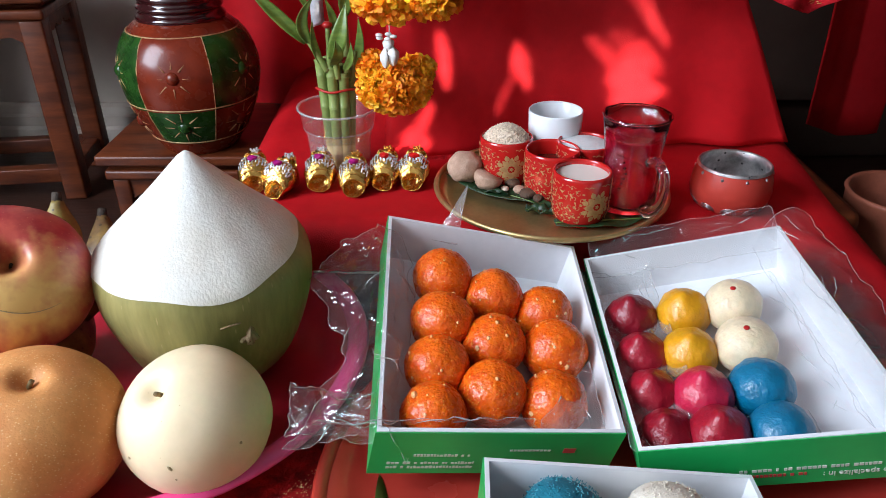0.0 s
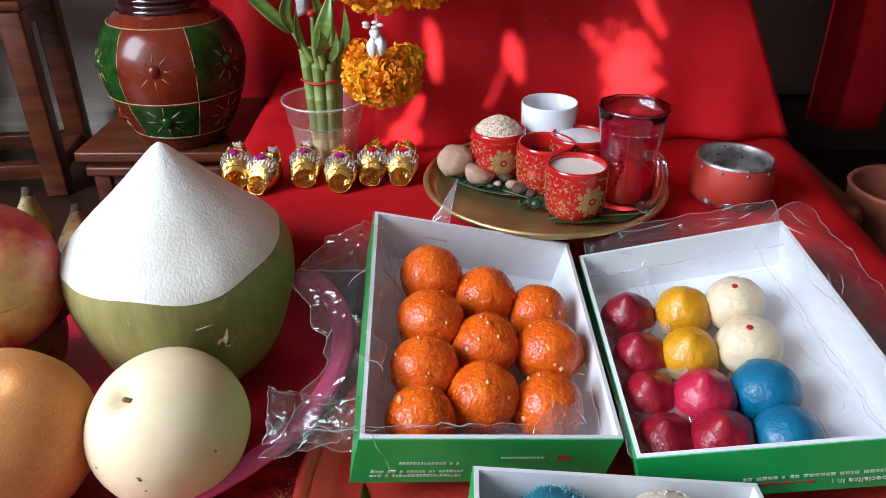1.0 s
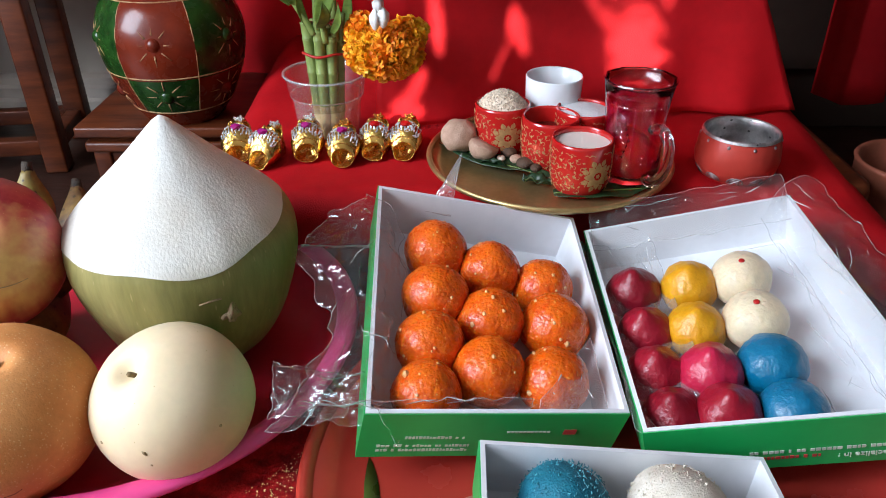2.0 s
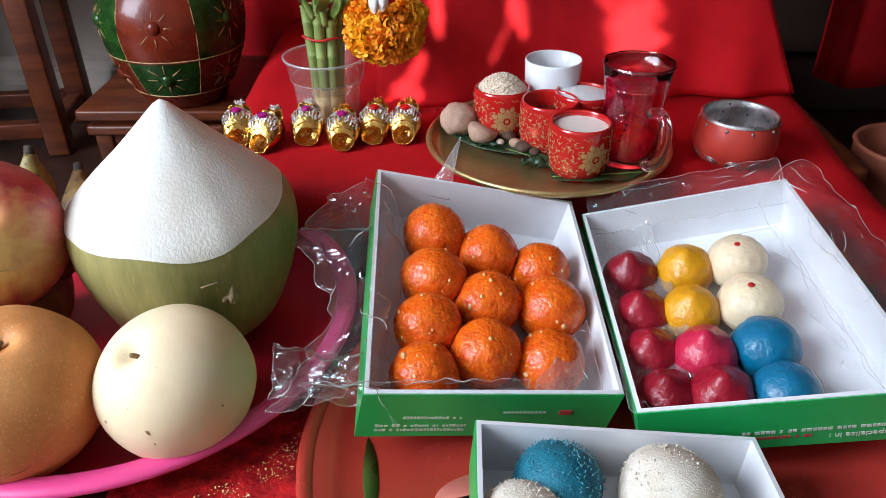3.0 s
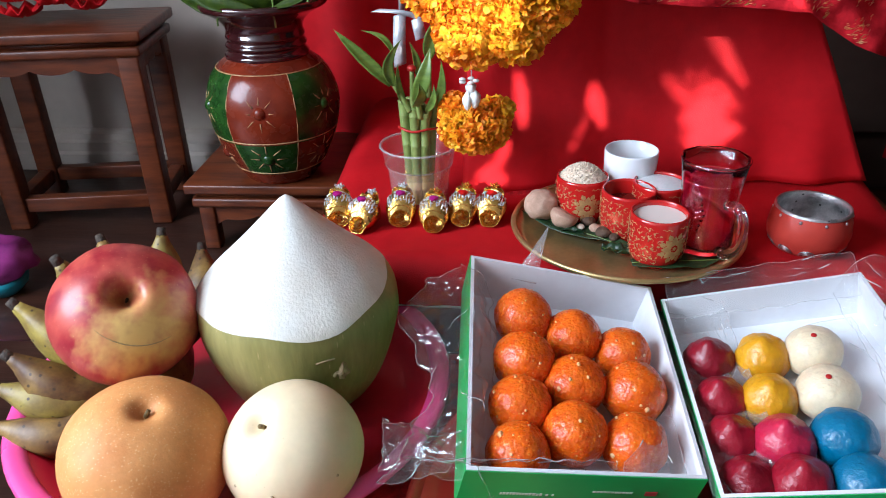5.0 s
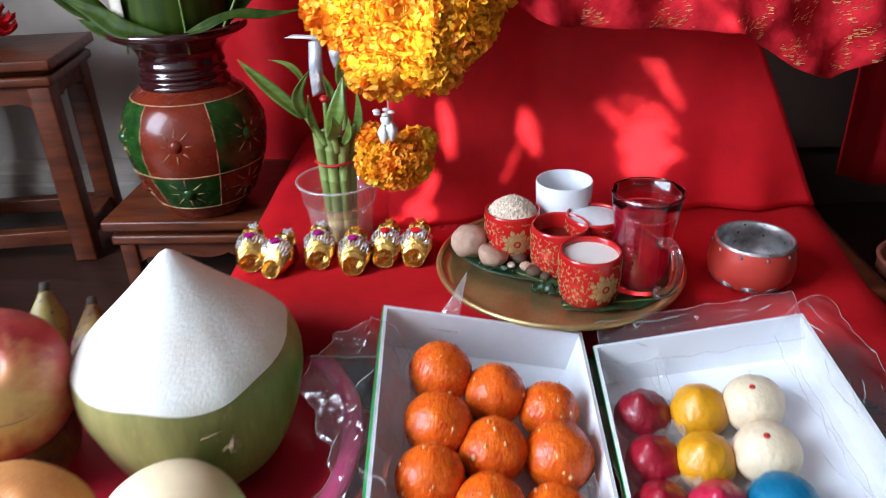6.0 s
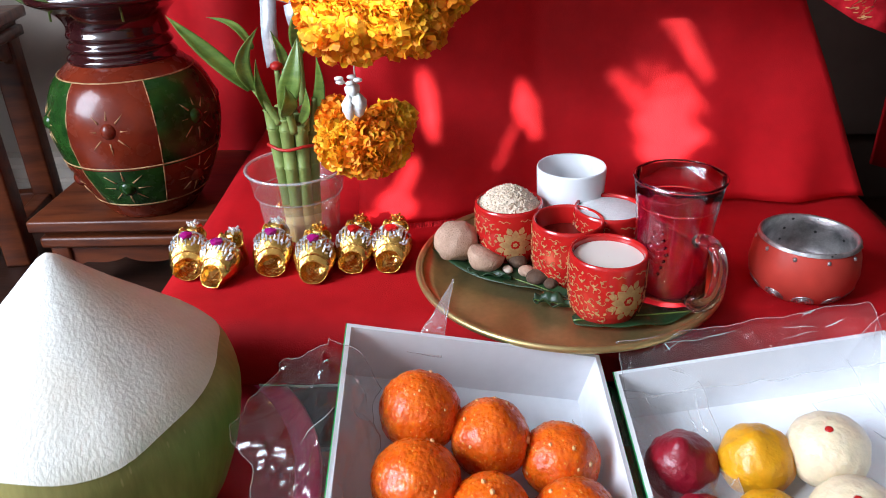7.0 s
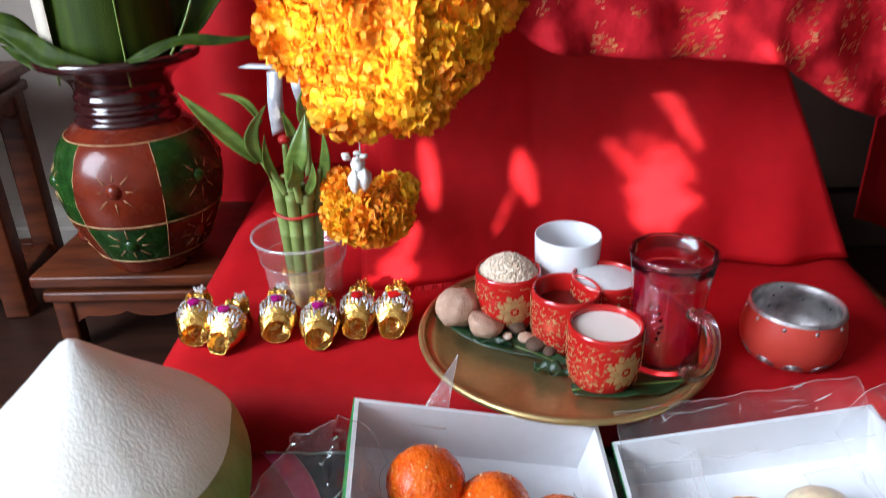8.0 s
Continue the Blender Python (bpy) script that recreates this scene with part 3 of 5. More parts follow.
# ---------------------------------------------------------------- brass tray and cups
TX, TY = 0.104, 0.654
tray = thing("brass_tray", "round brass tray with a low rim under the cups", "tray", pose(TX, TY, CLOTH))
part("plate", lathe([(0, 0.003), (0.090, 0.003), (0.099, 0.006), (0.1085, 0.0132), (0.1085, 0.0110), (0.100, 0.004), (0.091, 0.0008), (0, 0.0008)], 80), BRASS, tray)
part("rim", tube(bmesh.new(), [(0.1105 * math.cos(math.pi * i / 48), 0.1105 * math.sin(math.pi * i / 48), 0.0135) for i in range(97)], 0.0026, 8, caps=False), BRASS, tray, "rolled brass rim")
CUPZ = CLOTH + 0.0032


def red_cup(x, y, label, spin=0.0):
    t = thing("tea_cup", label, "cup", pose(x, y, CUPZ, 0, 0, spin), group="red cups on the tray")
    prof = [(0, 0.002), (0.017, 0.002), (0.018, 0), (0.0195, 0), (0.0205, 0.002), (0.0235, 0.006), (0.0255, 0.014), (0.0262, 0.026), (0.0262, 0.046), (0.0258, 0.0485), (0.0248, 0.049), (0.0238, 0.0482), (0.0236, 0.046), (0.0236, 0.02), (0.021, 0.009), (0, 0.006)]
    part("cup_wall", lathe(prof, 56), CUP_RED, t)

    def on(s, z):
        r = float(np.interp(z, [0.006, 0.014, 0.026, 0.05], [0.0236, 0.0256, 0.0263, 0.0263])) + 0.0001
        a = s / 0.0262 - math.pi / 2
        return Vector((r * math.cos(a), r * math.sin(a), z))

    def petal(bm, c, cz, ang, ln, w, start=0.0):
        """A flat pointed petal of print on the cup."""
        b = math.radians(ang)
        d, n = Vector((math.cos(b), math.sin(b))), Vector((-math.sin(b), math.cos(b)))
        rows = []
        for k in range(8):
            q = k / 7
            wd = w * math.sin(math.pi * (0.06 + 0.92 * q) ** 0.85)
            rows.append([bm.verts.new(on(c + (d * (start + ln * q) + n * wd * e).x, cz + (d * (start + ln * q) + n * wd * e).y)) for e in (-1, 0, 1)])
        for p, q in zip(rows, rows[1:]):
            for e in (0, 1):
                bm.faces.new((p[e], p[e + 1], q[e + 1], q[e]))

    # a full lotus on two sides, leafy scrolls between
    for side in (0.0, math.pi * 0.0262):
        bm = bmesh.new()
        for k in range(8):
            petal(bm, side, 0.0235, 45 * k, 0.0088, 0.0032, 0.0036)
            petal(bm, side, 0.0235, 45 * k + 22.5, 0.0060, 0.0024, 0.0095)
            petal(bm, side, 0.0235, 45 * k + 22.5, 0.0050, 0.0009, 0.0032)
        for k in range(5):
            petal(bm, side, 0.0235, 72 * k, 0.0020, 0.0008, 0.0002)
        part("lotus_print", bm, GILT, t, "gilt lotus flower")
    for side in (0.5, 1.5):
        bm = bmesh.new()
        rnd = random.Random(int(side * 10))
        for i in range(7):
            for j in range(5):
                cx = math.pi * 0.0262 * side + (i - 3) * 0.0078 + 0.0039 * (j % 2) + rnd.uniform(-0.001, 0.001)
                cz = 0.0095 + j * 0.0070 + rnd.uniform(-0.001, 0.001)
                turn, a0, rr = rnd.choice((-1, 1)), rnd.uniform(0, 6.28), rnd.uniform(0.0026, 0.0036)
                pts = [on(cx + rr * (1 - 0.7 * q / 8) * math.cos(a0 + turn * q * 0.62), cz + rr * (1 - 0.7 * q / 8) * math.sin(a0 + turn * q * 0.62)) for q in range(9)]
                tube(bm, pts, 0.00025, 4, taper=lambda q: 1.4 - 0.8 * q)
                petal(bm, cx, cz, math.degrees(a0) + 70 * turn, 0.0030, 0.0009, 0.0012)
                petal(bm, cx, cz, math.degrees(a0) - 80 * turn, 0.0026, 0.0008, 0.0026)
        part("scroll_print", bm, GILT, t, "gilt scrolls")
    for k in range(10):
        bm = bmesh.new()
        c = 2 * math.pi * 0.0262 * (k + 0.5) / 10
        tube(bm, [on(c - 0.0045 + 0.009 * i / 8, 0.0425 + 0.0008 * math.sin(i * 1.5)) for i in range(9)], 0.00025, 4)
        part("border_print", bm, GILT, t, "gilt border curl")
    return t


cups = {"rice": (0.0625, 0.686), "tea": (0.1035, 0.652), "milk": (0.1235, 0.602), "sugar": (0.137, 0.672)}
red_cup(*cups["rice"], "red and gilt porcelain cup heaped with brown rice", 8)
red_cup(*cups["tea"], "red and gilt porcelain cup of dark tea", 26)
red_cup(*cups["milk"], "red and gilt porcelain cup filled with milk", 24)
red_cup(*cups["sugar"], "red and gilt porcelain cup of white sugar")
white = thing("white_cup", "plain white porcelain cup behind the red cups", "cup", pose(0.113, 0.711, CUPZ))
part("cup_wall", lathe([(0, 0.002), (0.015, 0.002), (0.016, 0), (0.018, 0), (0.020, 0.004), (0.024, 0.018), (0.0265, 0.045), (0.0272, 0.0655), (0.0266, 0.067), (0.0256, 0.066), (0.025, 0.045), (0.022, 0.015), (0, 0.008)], 56), PORCELAIN, white)
bowl = thing("metal_bowl", "small red enamelled metal bowl with a worn silver inside", "bowl", pose(0.272, 0.638, CLOTH) @ Matrix.Scale(0.93, 4))
part("bowl_wall", lathe([(0, 0.0), (0.027, 0.0), (0.032, 0.003), (0.0385, 0.013), (0.040, 0.022), (0.0385, 0.035), (0.0355, 0.0445), (0.0350, 0.046)], 64), BOWL_RED, bowl)
part("lining", lathe([(0.0366, 0.0445), (0.0360, 0.0468), (0.0350, 0.0476), (0.0332, 0.0462), (0.036, 0.035), (0.0375, 0.022), (0.034, 0.008), (0.026, 0.004), (0, 0.003)], 64), TARNISH, bowl, "worn silver lining")

# ---------------------------------------------------------------- more materials
def seen(m, r, eye, a, b, squash=1.0):
    """The place on a ball of radius r at pose m that lies a to the right and b up (in radii) for someone at eye, in its own frame."""
    c = m.translation
    to = (Vector(eye) - c).normalized()
    right = Vector((0, 0, 1)).cross(to).normalized()
    d = a * right + b * to.cross(right) + math.sqrt(max(0.0, 1 - a * a - b * b)) * to
    q = m.to_3x3().inverted() @ d
    return Vector((q.x * r, q.y * r, q.z * r * squash))


APPLE_AT = aim((-0.307, 0.447, 0.021), (0.40, -0.55, 0.75))
EYE_AT = (-0.03, -0.02, 0.31)
BANANA = mat("ripe_banana_skin", (0.27, 0.155, 0.038), (0.11, 0.050, 0.020), 42, 0.5, bump=0.12, fine=0.25, spots=((0.05, 0.026, 0.012), 130, 0.20))
BANANA_G = mat("green_yellow_banana_skin", (0.36, 0.27, 0.05), (0.19, 0.12, 0.032), 42, 0.5, bump=0.12, fine=0.2, spots=((0.06, 0.035, 0.015), 120, 0.18))
STEM_PALE = mat("pale_brown_mark", (0.42, 0.31, 0.16), (0.32, 0.22, 0.10), 200, 0.7, bump=0.2)
TIP = mat("dark_banana_tip", (0.055, 0.036, 0.022), (0.028, 0.018, 0.012), 150, 0.8, bump=0.4)
LEAF = mat("green_leaf", (0.17, 0.25, 0.045), (0.090, 0.16, 0.026), 60, 0.33, bump=0.15, stretch=(1, 1, 3))
LEAF_DARK = mat("dark_leaf", (0.018, 0.050, 0.016), (0.010, 0.032, 0.012), 60, 0.35, bump=0.2)
LEAF_BIG = mat("banana_leaf", (0.038, 0.064, 0.004), (0.018, 0.036, 0.003), 12, 0.55, bump=0.15, bscale=240, stretch=(6, 6, 0.3), spec=0.15)
STALK = mat("bamboo_stalk", (0.27, 0.34, 0.10), (0.20, 0.27, 0.07), 40, 0.4, bump=0.06)
STALK_LOW = mat("yellow_bamboo_foot", (0.80, 0.62, 0.27), (0.66, 0.48, 0.18), 50, 0.5, bump=0.1)
MARIGOLD = mat("orange_marigold", (0.96, 0.36, 0.005), (0.93, 0.29, 0.004), 30, 0.6, bump=0.0, fine=0.0, island=0.11, sss=0.45)
MARIGOLD_Y = mat("yellow_marigold", (0.97, 0.49, 0.010), (0.95, 0.42, 0.008), 30, 0.6, bump=0.0, fine=0.0, island=0.10, sss=0.45)
JASMINE = mat("white_petal", (0.78, 0.78, 0.74), (0.70, 0.70, 0.66), 60, 0.6, bump=0.1)
RICE = mat("brown_rice", (0.78, 0.65, 0.51), (0.68, 0.54, 0.40), 300, 0.7, bump=0.2, island=0.2)
MILK = mat("milk", (0.86, 0.81, 0.73), (0.84, 0.79, 0.71), 10, 0.25, bump=0.0, fine=0.0)
SUGAR = mat("white_sugar", (0.82, 0.82, 0.82), (0.76, 0.76, 0.76), 400, 0.7, bump=0.5, bscale=1500)
TEA = mat("dark_red_tea", (0.16, 0.010, 0.006), (0.12, 0.008, 0.005), 10, 0.05, bump=0.0)
NUTMEG = mat("betel_nut", (0.60, 0.39, 0.28), (0.46, 0.28, 0.19), 110, 0.7, bump=0.6, fine=0.15)
NUTDARK = mat("dried_bark", (0.12, 0.065, 0.035), (0.07, 0.035, 0.02), 120, 0.75, bump=0.5)
RUBY = mat("pink_ruby", (0.42, 0.008, 0.20), (0.28, 0.006, 0.13), 100, 0.1, bump=0.0, coat=0.6)
RUBY_RED = mat("red_ruby", (0.60, 0.012, 0.010), (0.45, 0.01, 0.01), 100, 0.12, bump=0.0, coat=0.6)
MUGGLASS = glass_mat("mug_glass", (1.0, 0.94, 0.97), 0.0, 1.45)
GLASS = glass_mat("clear_glass", (0.97, 0.95, 0.96), 0.01, 1.45)
SYRUP = film_mat("red_syrup", 0.25, (0.95, 0.22, 0.32), 0.22, (0.78, 0.014, 0.090))
CLEAR = film_mat("clear_plastic", 0.9, (0.97, 0.97, 0.97), 0.13)
WATER = film_mat("cup_water", 0.6, (0.99, 0.90, 0.76), 0.0)
FILM = film_mat("cellophane", 0.75, (0.985, 0.985, 0.985), 0.022)
FILM_HAZY = film_mat("hazy_cellophane", 1.2, (0.97, 0.97, 0.97), 0.13)
# Hazy white: painted glint on film borders, real rim on the plastic cup.
FILM_EDGE = film_mat("cellophane_edge", 1.2, (0.97, 0.97, 0.97), 0.25)
# Whiter still: glints on the film painted as thin tubes.
CREASE_GLINT = film_mat("cellophane_crease_glint", 1.3, (0.97, 0.97, 0.97), 0.55)
TIE = mat("red_tie", (0.55, 0.02, 0.015), None, 60, 0.4, bump=0.1)
RIBBON = mat("silver_ribbon", (0.62, 0.63, 0.66), (0.42, 0.43, 0.46), 90, 0.35, 0.3, bump=0.1)
PAPER = mat("pale_paper", (0.62, 0.55, 0.45), (0.55, 0.48, 0.38), 40, 0.8, bump=0.2)
SWEET = {}
for key, c in (("crimson", (0.34, 0.006, 0.022)), ("dark_red", (0.25, 0.004, 0.016)), ("pink", (0.56, 0.014, 0.060)), ("yellow", (0.78, 0.36, 0.008)),
               ("white", (0.86, 0.71, 0.48)), ("blue", (0.003, 0.165, 0.310))):
    SWEET[key] = mat(key + "_sweet_dough", c, tuple(0.82 * q for q in c), 60, 0.36, bump=0.5, bscale=260, sss=0.2, fine=0.08, coat=0.08)
TEAL = mat("teal_sweet", (0.006, 0.19, 0.27), (0.004, 0.13, 0.20), 120, 0.6, bump=0.5)
TEAL_FUZZ = mat("teal_coconut", (0.09, 0.36, 0.43), (0.03, 0.26, 0.34), 160, 0.75, bump=0.3, island=0.25)
COCO = mat("grated_coconut", (0.86, 0.79, 0.67), (0.76, 0.68, 0.55), 140, 0.75, bump=0.5, island=0.1)
DOT = mat("red_food_dot", (0.50, 0.01, 0.008), None, 80, 0.4, bump=0.0)
CLAY = mat("terracotta_clay", (0.30, 0.085, 0.045), (0.22, 0.06, 0.03), 30, 0.6, bump=0.2)
RUNNER = mat("red_brocade_weave", (0.62, 0.016, 0.020), (0.20, 0.004, 0.006), 70, 0.35, bump=0.7, bscale=260)
PURPLE = mat("purple_plastic", (0.34, 0.04, 0.22), (0.20, 0.02, 0.14), 30, 0.4, bump=0.2)
TURQ = mat("turquoise_plastic", (0.02, 0.25, 0.32), None, 30, 0.4, bump=0.1)
PRINT_W = mat("white_print", (0.62, 0.70, 0.60), None, 90, 0.5, bump=0.0)
PRINT_R = mat("red_print", (0.55, 0.05, 0.05), None, 90, 0.5, bump=0.0)
PRINT_ORANGE = mat("orange_fruit_print", (0.70, 0.26, 0.04), (0.62, 0.16, 0.03), 25, 0.3, bump=0.0)
PRINT_PINK = mat("pink_fruit_print", (0.60, 0.22, 0.16), (0.55, 0.16, 0.12), 25, 0.3, bump=0.0)
PRINT_GREEN = mat("green_leaf_print", (0.10, 0.16, 0.03), None, 25, 0.3, bump=0.0)


def apple_mat():
    """Red blush over yellow, by the angle from the stem and by streaks."""
    m = mat("red_apple_skin", (0.30, 0.012, 0.024), (0.52, 0.085, 0.060), 60, 0.38, bump=0.04, coat=0.12, stretch=(1, 1, 0.12), fine=0.05, spots=((0.62, 0.30, 0.14), 330, 0.10), spec=0.4)
    n, l = m.node_tree.nodes, m.node_tree.links
    p = n["Principled BSDF"]
    red = p.inputs["Base Color"].links[0].from_socket
    tc = n.new("ShaderNodeTexCoord")
    mp = n.new("ShaderNodeVectorMath")
    mp.operation = "DISTANCE"
    mp.inputs[1].default_value = seen(APPLE_AT, 0.055, EYE_AT, 0.16, -0.34)
    l.new(tc.outputs["Object"], mp.inputs[0])
    t = n.new("ShaderNodeTexNoise")
    t.inputs["Scale"].default_value = 70
    l.new(tc.outputs["Object"], t.inputs["Vector"])
    ad = n.new("ShaderNodeMath")
    ad.operation = "MULTIPLY_ADD"
    ad.inputs[1].default_value = 0.035
    streak, long = n.new("ShaderNodeTexNoise"), n.new("ShaderNodeMapping")
    long.inputs["Scale"].default_value = (1, 1, 0.10)
    streak.inputs["Scale"].default_value = 150
    l.new(tc.outputs["Object"], long.inputs[0]), l.new(long.outputs[0], streak.inputs["Vector"])
    both = n.new("ShaderNodeMath")
    both.operation = "ADD"
    l.new(t.outputs["Fac"], both.inputs[0]), l.new(streak.outputs["Fac"], both.inputs[1])
    l.new(both.outputs[0], ad.inputs[0]), l.new(mp.outputs["Value"], ad.inputs[2])
    r = n.new("ShaderNodeMapRange")
    r.inputs["From Min"].default_value, r.inputs["From Max"].default_value = 0.044, 0.086
    l.new(ad.outputs[0], r.inputs["Value"])
    x = n.new("ShaderNodeMix")
    x.data_type = "RGBA"
    x.inputs[6].default_value = (0.72, 0.46, 0.15, 1)
    l.new(red, x.inputs[7]), l.new(r.outputs["Result"], x.inputs["Factor"])
    l.new(x.outputs[2], p.inputs["Base Color"])
    return m


# ---------------------------------------------------------------- background at the right
cab = thing("dark_cabinet", "dark brown wooden cabinet standing in the shade", "cabinet")
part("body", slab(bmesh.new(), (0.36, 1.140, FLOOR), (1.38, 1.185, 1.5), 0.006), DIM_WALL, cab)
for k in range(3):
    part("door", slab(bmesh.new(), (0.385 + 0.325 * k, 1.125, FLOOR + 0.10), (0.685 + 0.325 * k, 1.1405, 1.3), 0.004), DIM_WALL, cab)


def red_curtain(u, v):
    x = 0.533 + 0.100 * u
    low = -0.100 + 0.05 * abs(u - 0.6) ** 1.2
    z = low + (0.9 - low) * v
    return x, 1.04 + 0.02 * math.sin(x * 45 + 0.8) + 0.01 * nz(x * 20, z * 3), z


tagged(obj("red_side_curtain", sheet(red_curtain, 50, 24, 0.003), RED_CLOTH), "dark red cloth flap hanging beside the altar", "curtain")


def drape_low(x):
    return float(np.interp(x, [0.02, 0.08, 0.11, 0.25, 0.268, 0.30, 0.335, 0.365, 0.42, 0.60], [0.250, 0.212, 0.204, 0.198, 0.186, 0.166, 0.154, 0.170, 0.215, 0.26]))


def drape_at(x, z, lift=0.0):
    d = z - drape_low(x)
    y = 0.690 + 0.006 * math.sin(x * 95 + z * 40) + 0.008 * nz(x * 38, z * 38) + 0.004 * abs(nz(x * 80, z * 70, 2)) + 0.010 * nz(x * 14, z * 9, 5) + 0.035 * min(1, d / 0.15)
    return Vector((x, y - lift, z))


drape = thing("brocade_drape", "red brocade swag flecked with gold thread", "drape")
part("cloth", sheet(lambda u, v: drape_at(0.02 + 0.58 * u, drape_low(0.02 + 0.58 * u) + v * 0.30), 110, 46, 0.0015), DRAPE, drape)
rnd = random.Random(5)
bm = bmesh.new()
for k in range(12000):
    x = rnd.uniform(0.05, 0.58)
    z = drape_low(x) + 0.002 + 0.28 * rnd.random() ** 1.3
    if nz(x * 42, z * 16, 7) < 0.0 or nz(x * 120, z * 90, 3) < -0.1:
        continue
    ln, ang = rnd.uniform(0.0015, 0.0042), rnd.gauss(0.45, 0.25)
    d = Vector((math.cos(ang) * ln, 0, math.sin(ang) * ln))
    w = Vector((-math.sin(ang), 0, math.cos(ang))) * 0.0004
    p = drape_at(x, z, 0.0030)
    q = drape_at(x + d.x, z + d.z, 0.0030)
    f = [bm.verts.new(c) for c in (p - w, q - w, q + w + Vector((0, -0.0004, 0)), p + w + Vector((0, -0.0006, 0)))]
    bm.faces.new(f)
tagged(part("gold_glitter", bm, GOLD_THREAD, drape, "scattered gold thread flecks", False), kind="stuff")

bm = bmesh.new()
rnd = random.Random(9)
for k in range(260):
    u = rnd.random() * 0.62
    x, y, z = hanging_cloth(u * 0.45, 0.0)
    tube(bm, [(x, y - 0.001, z + 0.001), (x + rnd.uniform(-0.001, 0.001), y - 0.003, z - 0.004), (x + rnd.uniform(-0.002, 0.002), y - 0.004, z - 0.0050)], 0.00018, 4)
tagged(part("fringe", bm, RED_SATIN, upper_cloth, "short red thread fringe"), kind="stuff")

pot = thing("clay_pot", "plain round terracotta pot on the floor", "pot", pose(0.475, 0.690, FLOOR))
part("pot_wall", lathe([(0, 0), (0.036, 0), (0.046, 0.04), (0.052, 0.10), (0.054, 0.142), (0.056, 0.145), (0.054, 0.148), (0.050, 0.145), (0.047, 0.10), (0.040, 0.01), (0, 0.008)], 48), CLAY, pot)

toy = thing("plastic_flower", "purple and turquoise plastic flower on the floor", "flower", pose(-0.665, 0.775, FLOOR))
part("head", ball(bmesh.new(), (0, 0, 0.045), (0.045, 0.040, 0.030), 3, 0.35, 60), PURPLE, toy)
part("cup", lathe([(0, 0), (0.018, 0), (0.030, 0.012), (0.033, 0.024), (0.028, 0.026), (0, 0.02)], 24), TURQ, toy, "turquoise plastic cup")

# ---------------------------------------------------------------- red flowers on the stool
fl = thing("red_flowers", "bunch of red cloth flowers lying on the stool", "flowers", pose(-0.665, 1.045, 0.123))
rnd = random.Random(3)
for k in range(9):
    a, rr = rnd.uniform(0, 6.28), rnd.uniform(0, 0.05)
    c = Vector((rr * math.cos(a) * 1.3, rr * math.sin(a), 0.014 + rnd.uniform(0, 0.03)))

    def petal_disc(u, v, c=c, k=k):
        b, q = 2 * math.pi * u, v
        w = 0.026 * q * (1 + 0.18 * math.sin(5 * b + k))
        return c + Vector((w * math.cos(b), w * math.sin(b), 0.012 * q * q + 0.006 * q * math.sin(7 * b + k) - 0.006))
    part("petal_ruffle", sheet(petal_disc, 30, 6, 0.0008), RED_SATIN, fl)

# ---------------------------------------------------------------- leaves in the vase
plant = thing("leaf_arrangement", "rolled banana leaf with spreading green leaves in the vase", "plant", pose(VX, VY, VZ + 0.225))


def rolled(u, v):
    a = 2.4 * math.pi * u - 1.0
    r = (0.060 - 0.012 * v) * (1 + 0.03 * u)
    return Vector((r * math.cos(a), r * math.sin(a), 0.004 + 0.28 * v))


part("rolled_leaf", sheet(rolled, 60, 12, 0.0012), LEAF_BIG, plant)
for a in (-2.35, -1.05):
    part("fold_rib", tube(bmesh.new(), [(0.0625 * math.cos(a) * (1 - 0.15 * i / 10), 0.0625 * math.sin(a) * (1 - 0.15 * i / 10), -0.015 + 0.028 * i) for i in range(11)], 0.0012, 6), LEAF, plant, "pale leaf midrib")
part("paper_strip", sheet(lambda u, v: Vector((-0.052 + 0.018 * u, -0.046 - 0.012 * u, 0.005 + 0.24 * v)), 2, 8, 0.0008), PAPER, plant, "pale paper strip")


def leaf_along(pts, width, face):
    """A long pointed leaf that follows a line and faces one way."""
    line, face = smooth_line(pts, 8), Vector(face).normalized()

    def fn(u, v):
        k = u * (len(line) - 1)
        i = min(len(line) - 2, int(k))
        c, d = line[i].lerp(line[i + 1], k - i), line[i + 1] - line[i]
        w = width * math.sin(math.pi * (0.04 + 0.95 * u) ** 0.9) * (2 * v - 1)
        return c + d.cross(face).normalized() * w + face * (0.35 * abs(w) + 0.0015 * math.sin(u * 17) * (2 * v - 1))
    return fn


for pts, w, face in (([(0.024, -0.066, 0.006), (0.055, -0.068, 0.016), (0.090, -0.060, 0.028), (0.132, -0.050, 0.026), (0.178, -0.046, 0.032)], 0.0065, (0.1, -0.7, 0.7)), ([(0.020, -0.068, 0.004), (-0.030, -0.070, 0.016), (-0.062, -0.055, 0.030), (-0.110, -0.045, 0.052)], 0.012, (-0.2, -0.8, 0.6)),
                     ([(-0.020, -0.066, 0.003), (-0.055, -0.052, 0.010), (-0.100, -0.030, 0.022)], 0.010, (-0.3, -0.6, 0.7)), ([(-0.05, -0.02, 0.0), (-0.10, -0.02, 0.035), (-0.16, 0.0, 0.060)], 0.018, (0.0, -0.4, 0.9)),
                     ([(0.05, 0.02, 0.0), (0.10, 0.03, 0.06), (0.15, 0.03, 0.10)], 0.018, (0.0, -0.7, 0.7)), ([(0.03, 0.05, 0.0), (0.05, 0.09, 0.05), (0.06, 0.13, 0.08)], 0.018, (0.0, -0.7, 0.7))):
    part("leaf_blade", sheet(leaf_along(pts, w, face), 30, 6, 0.0008), LEAF_BIG, plant)
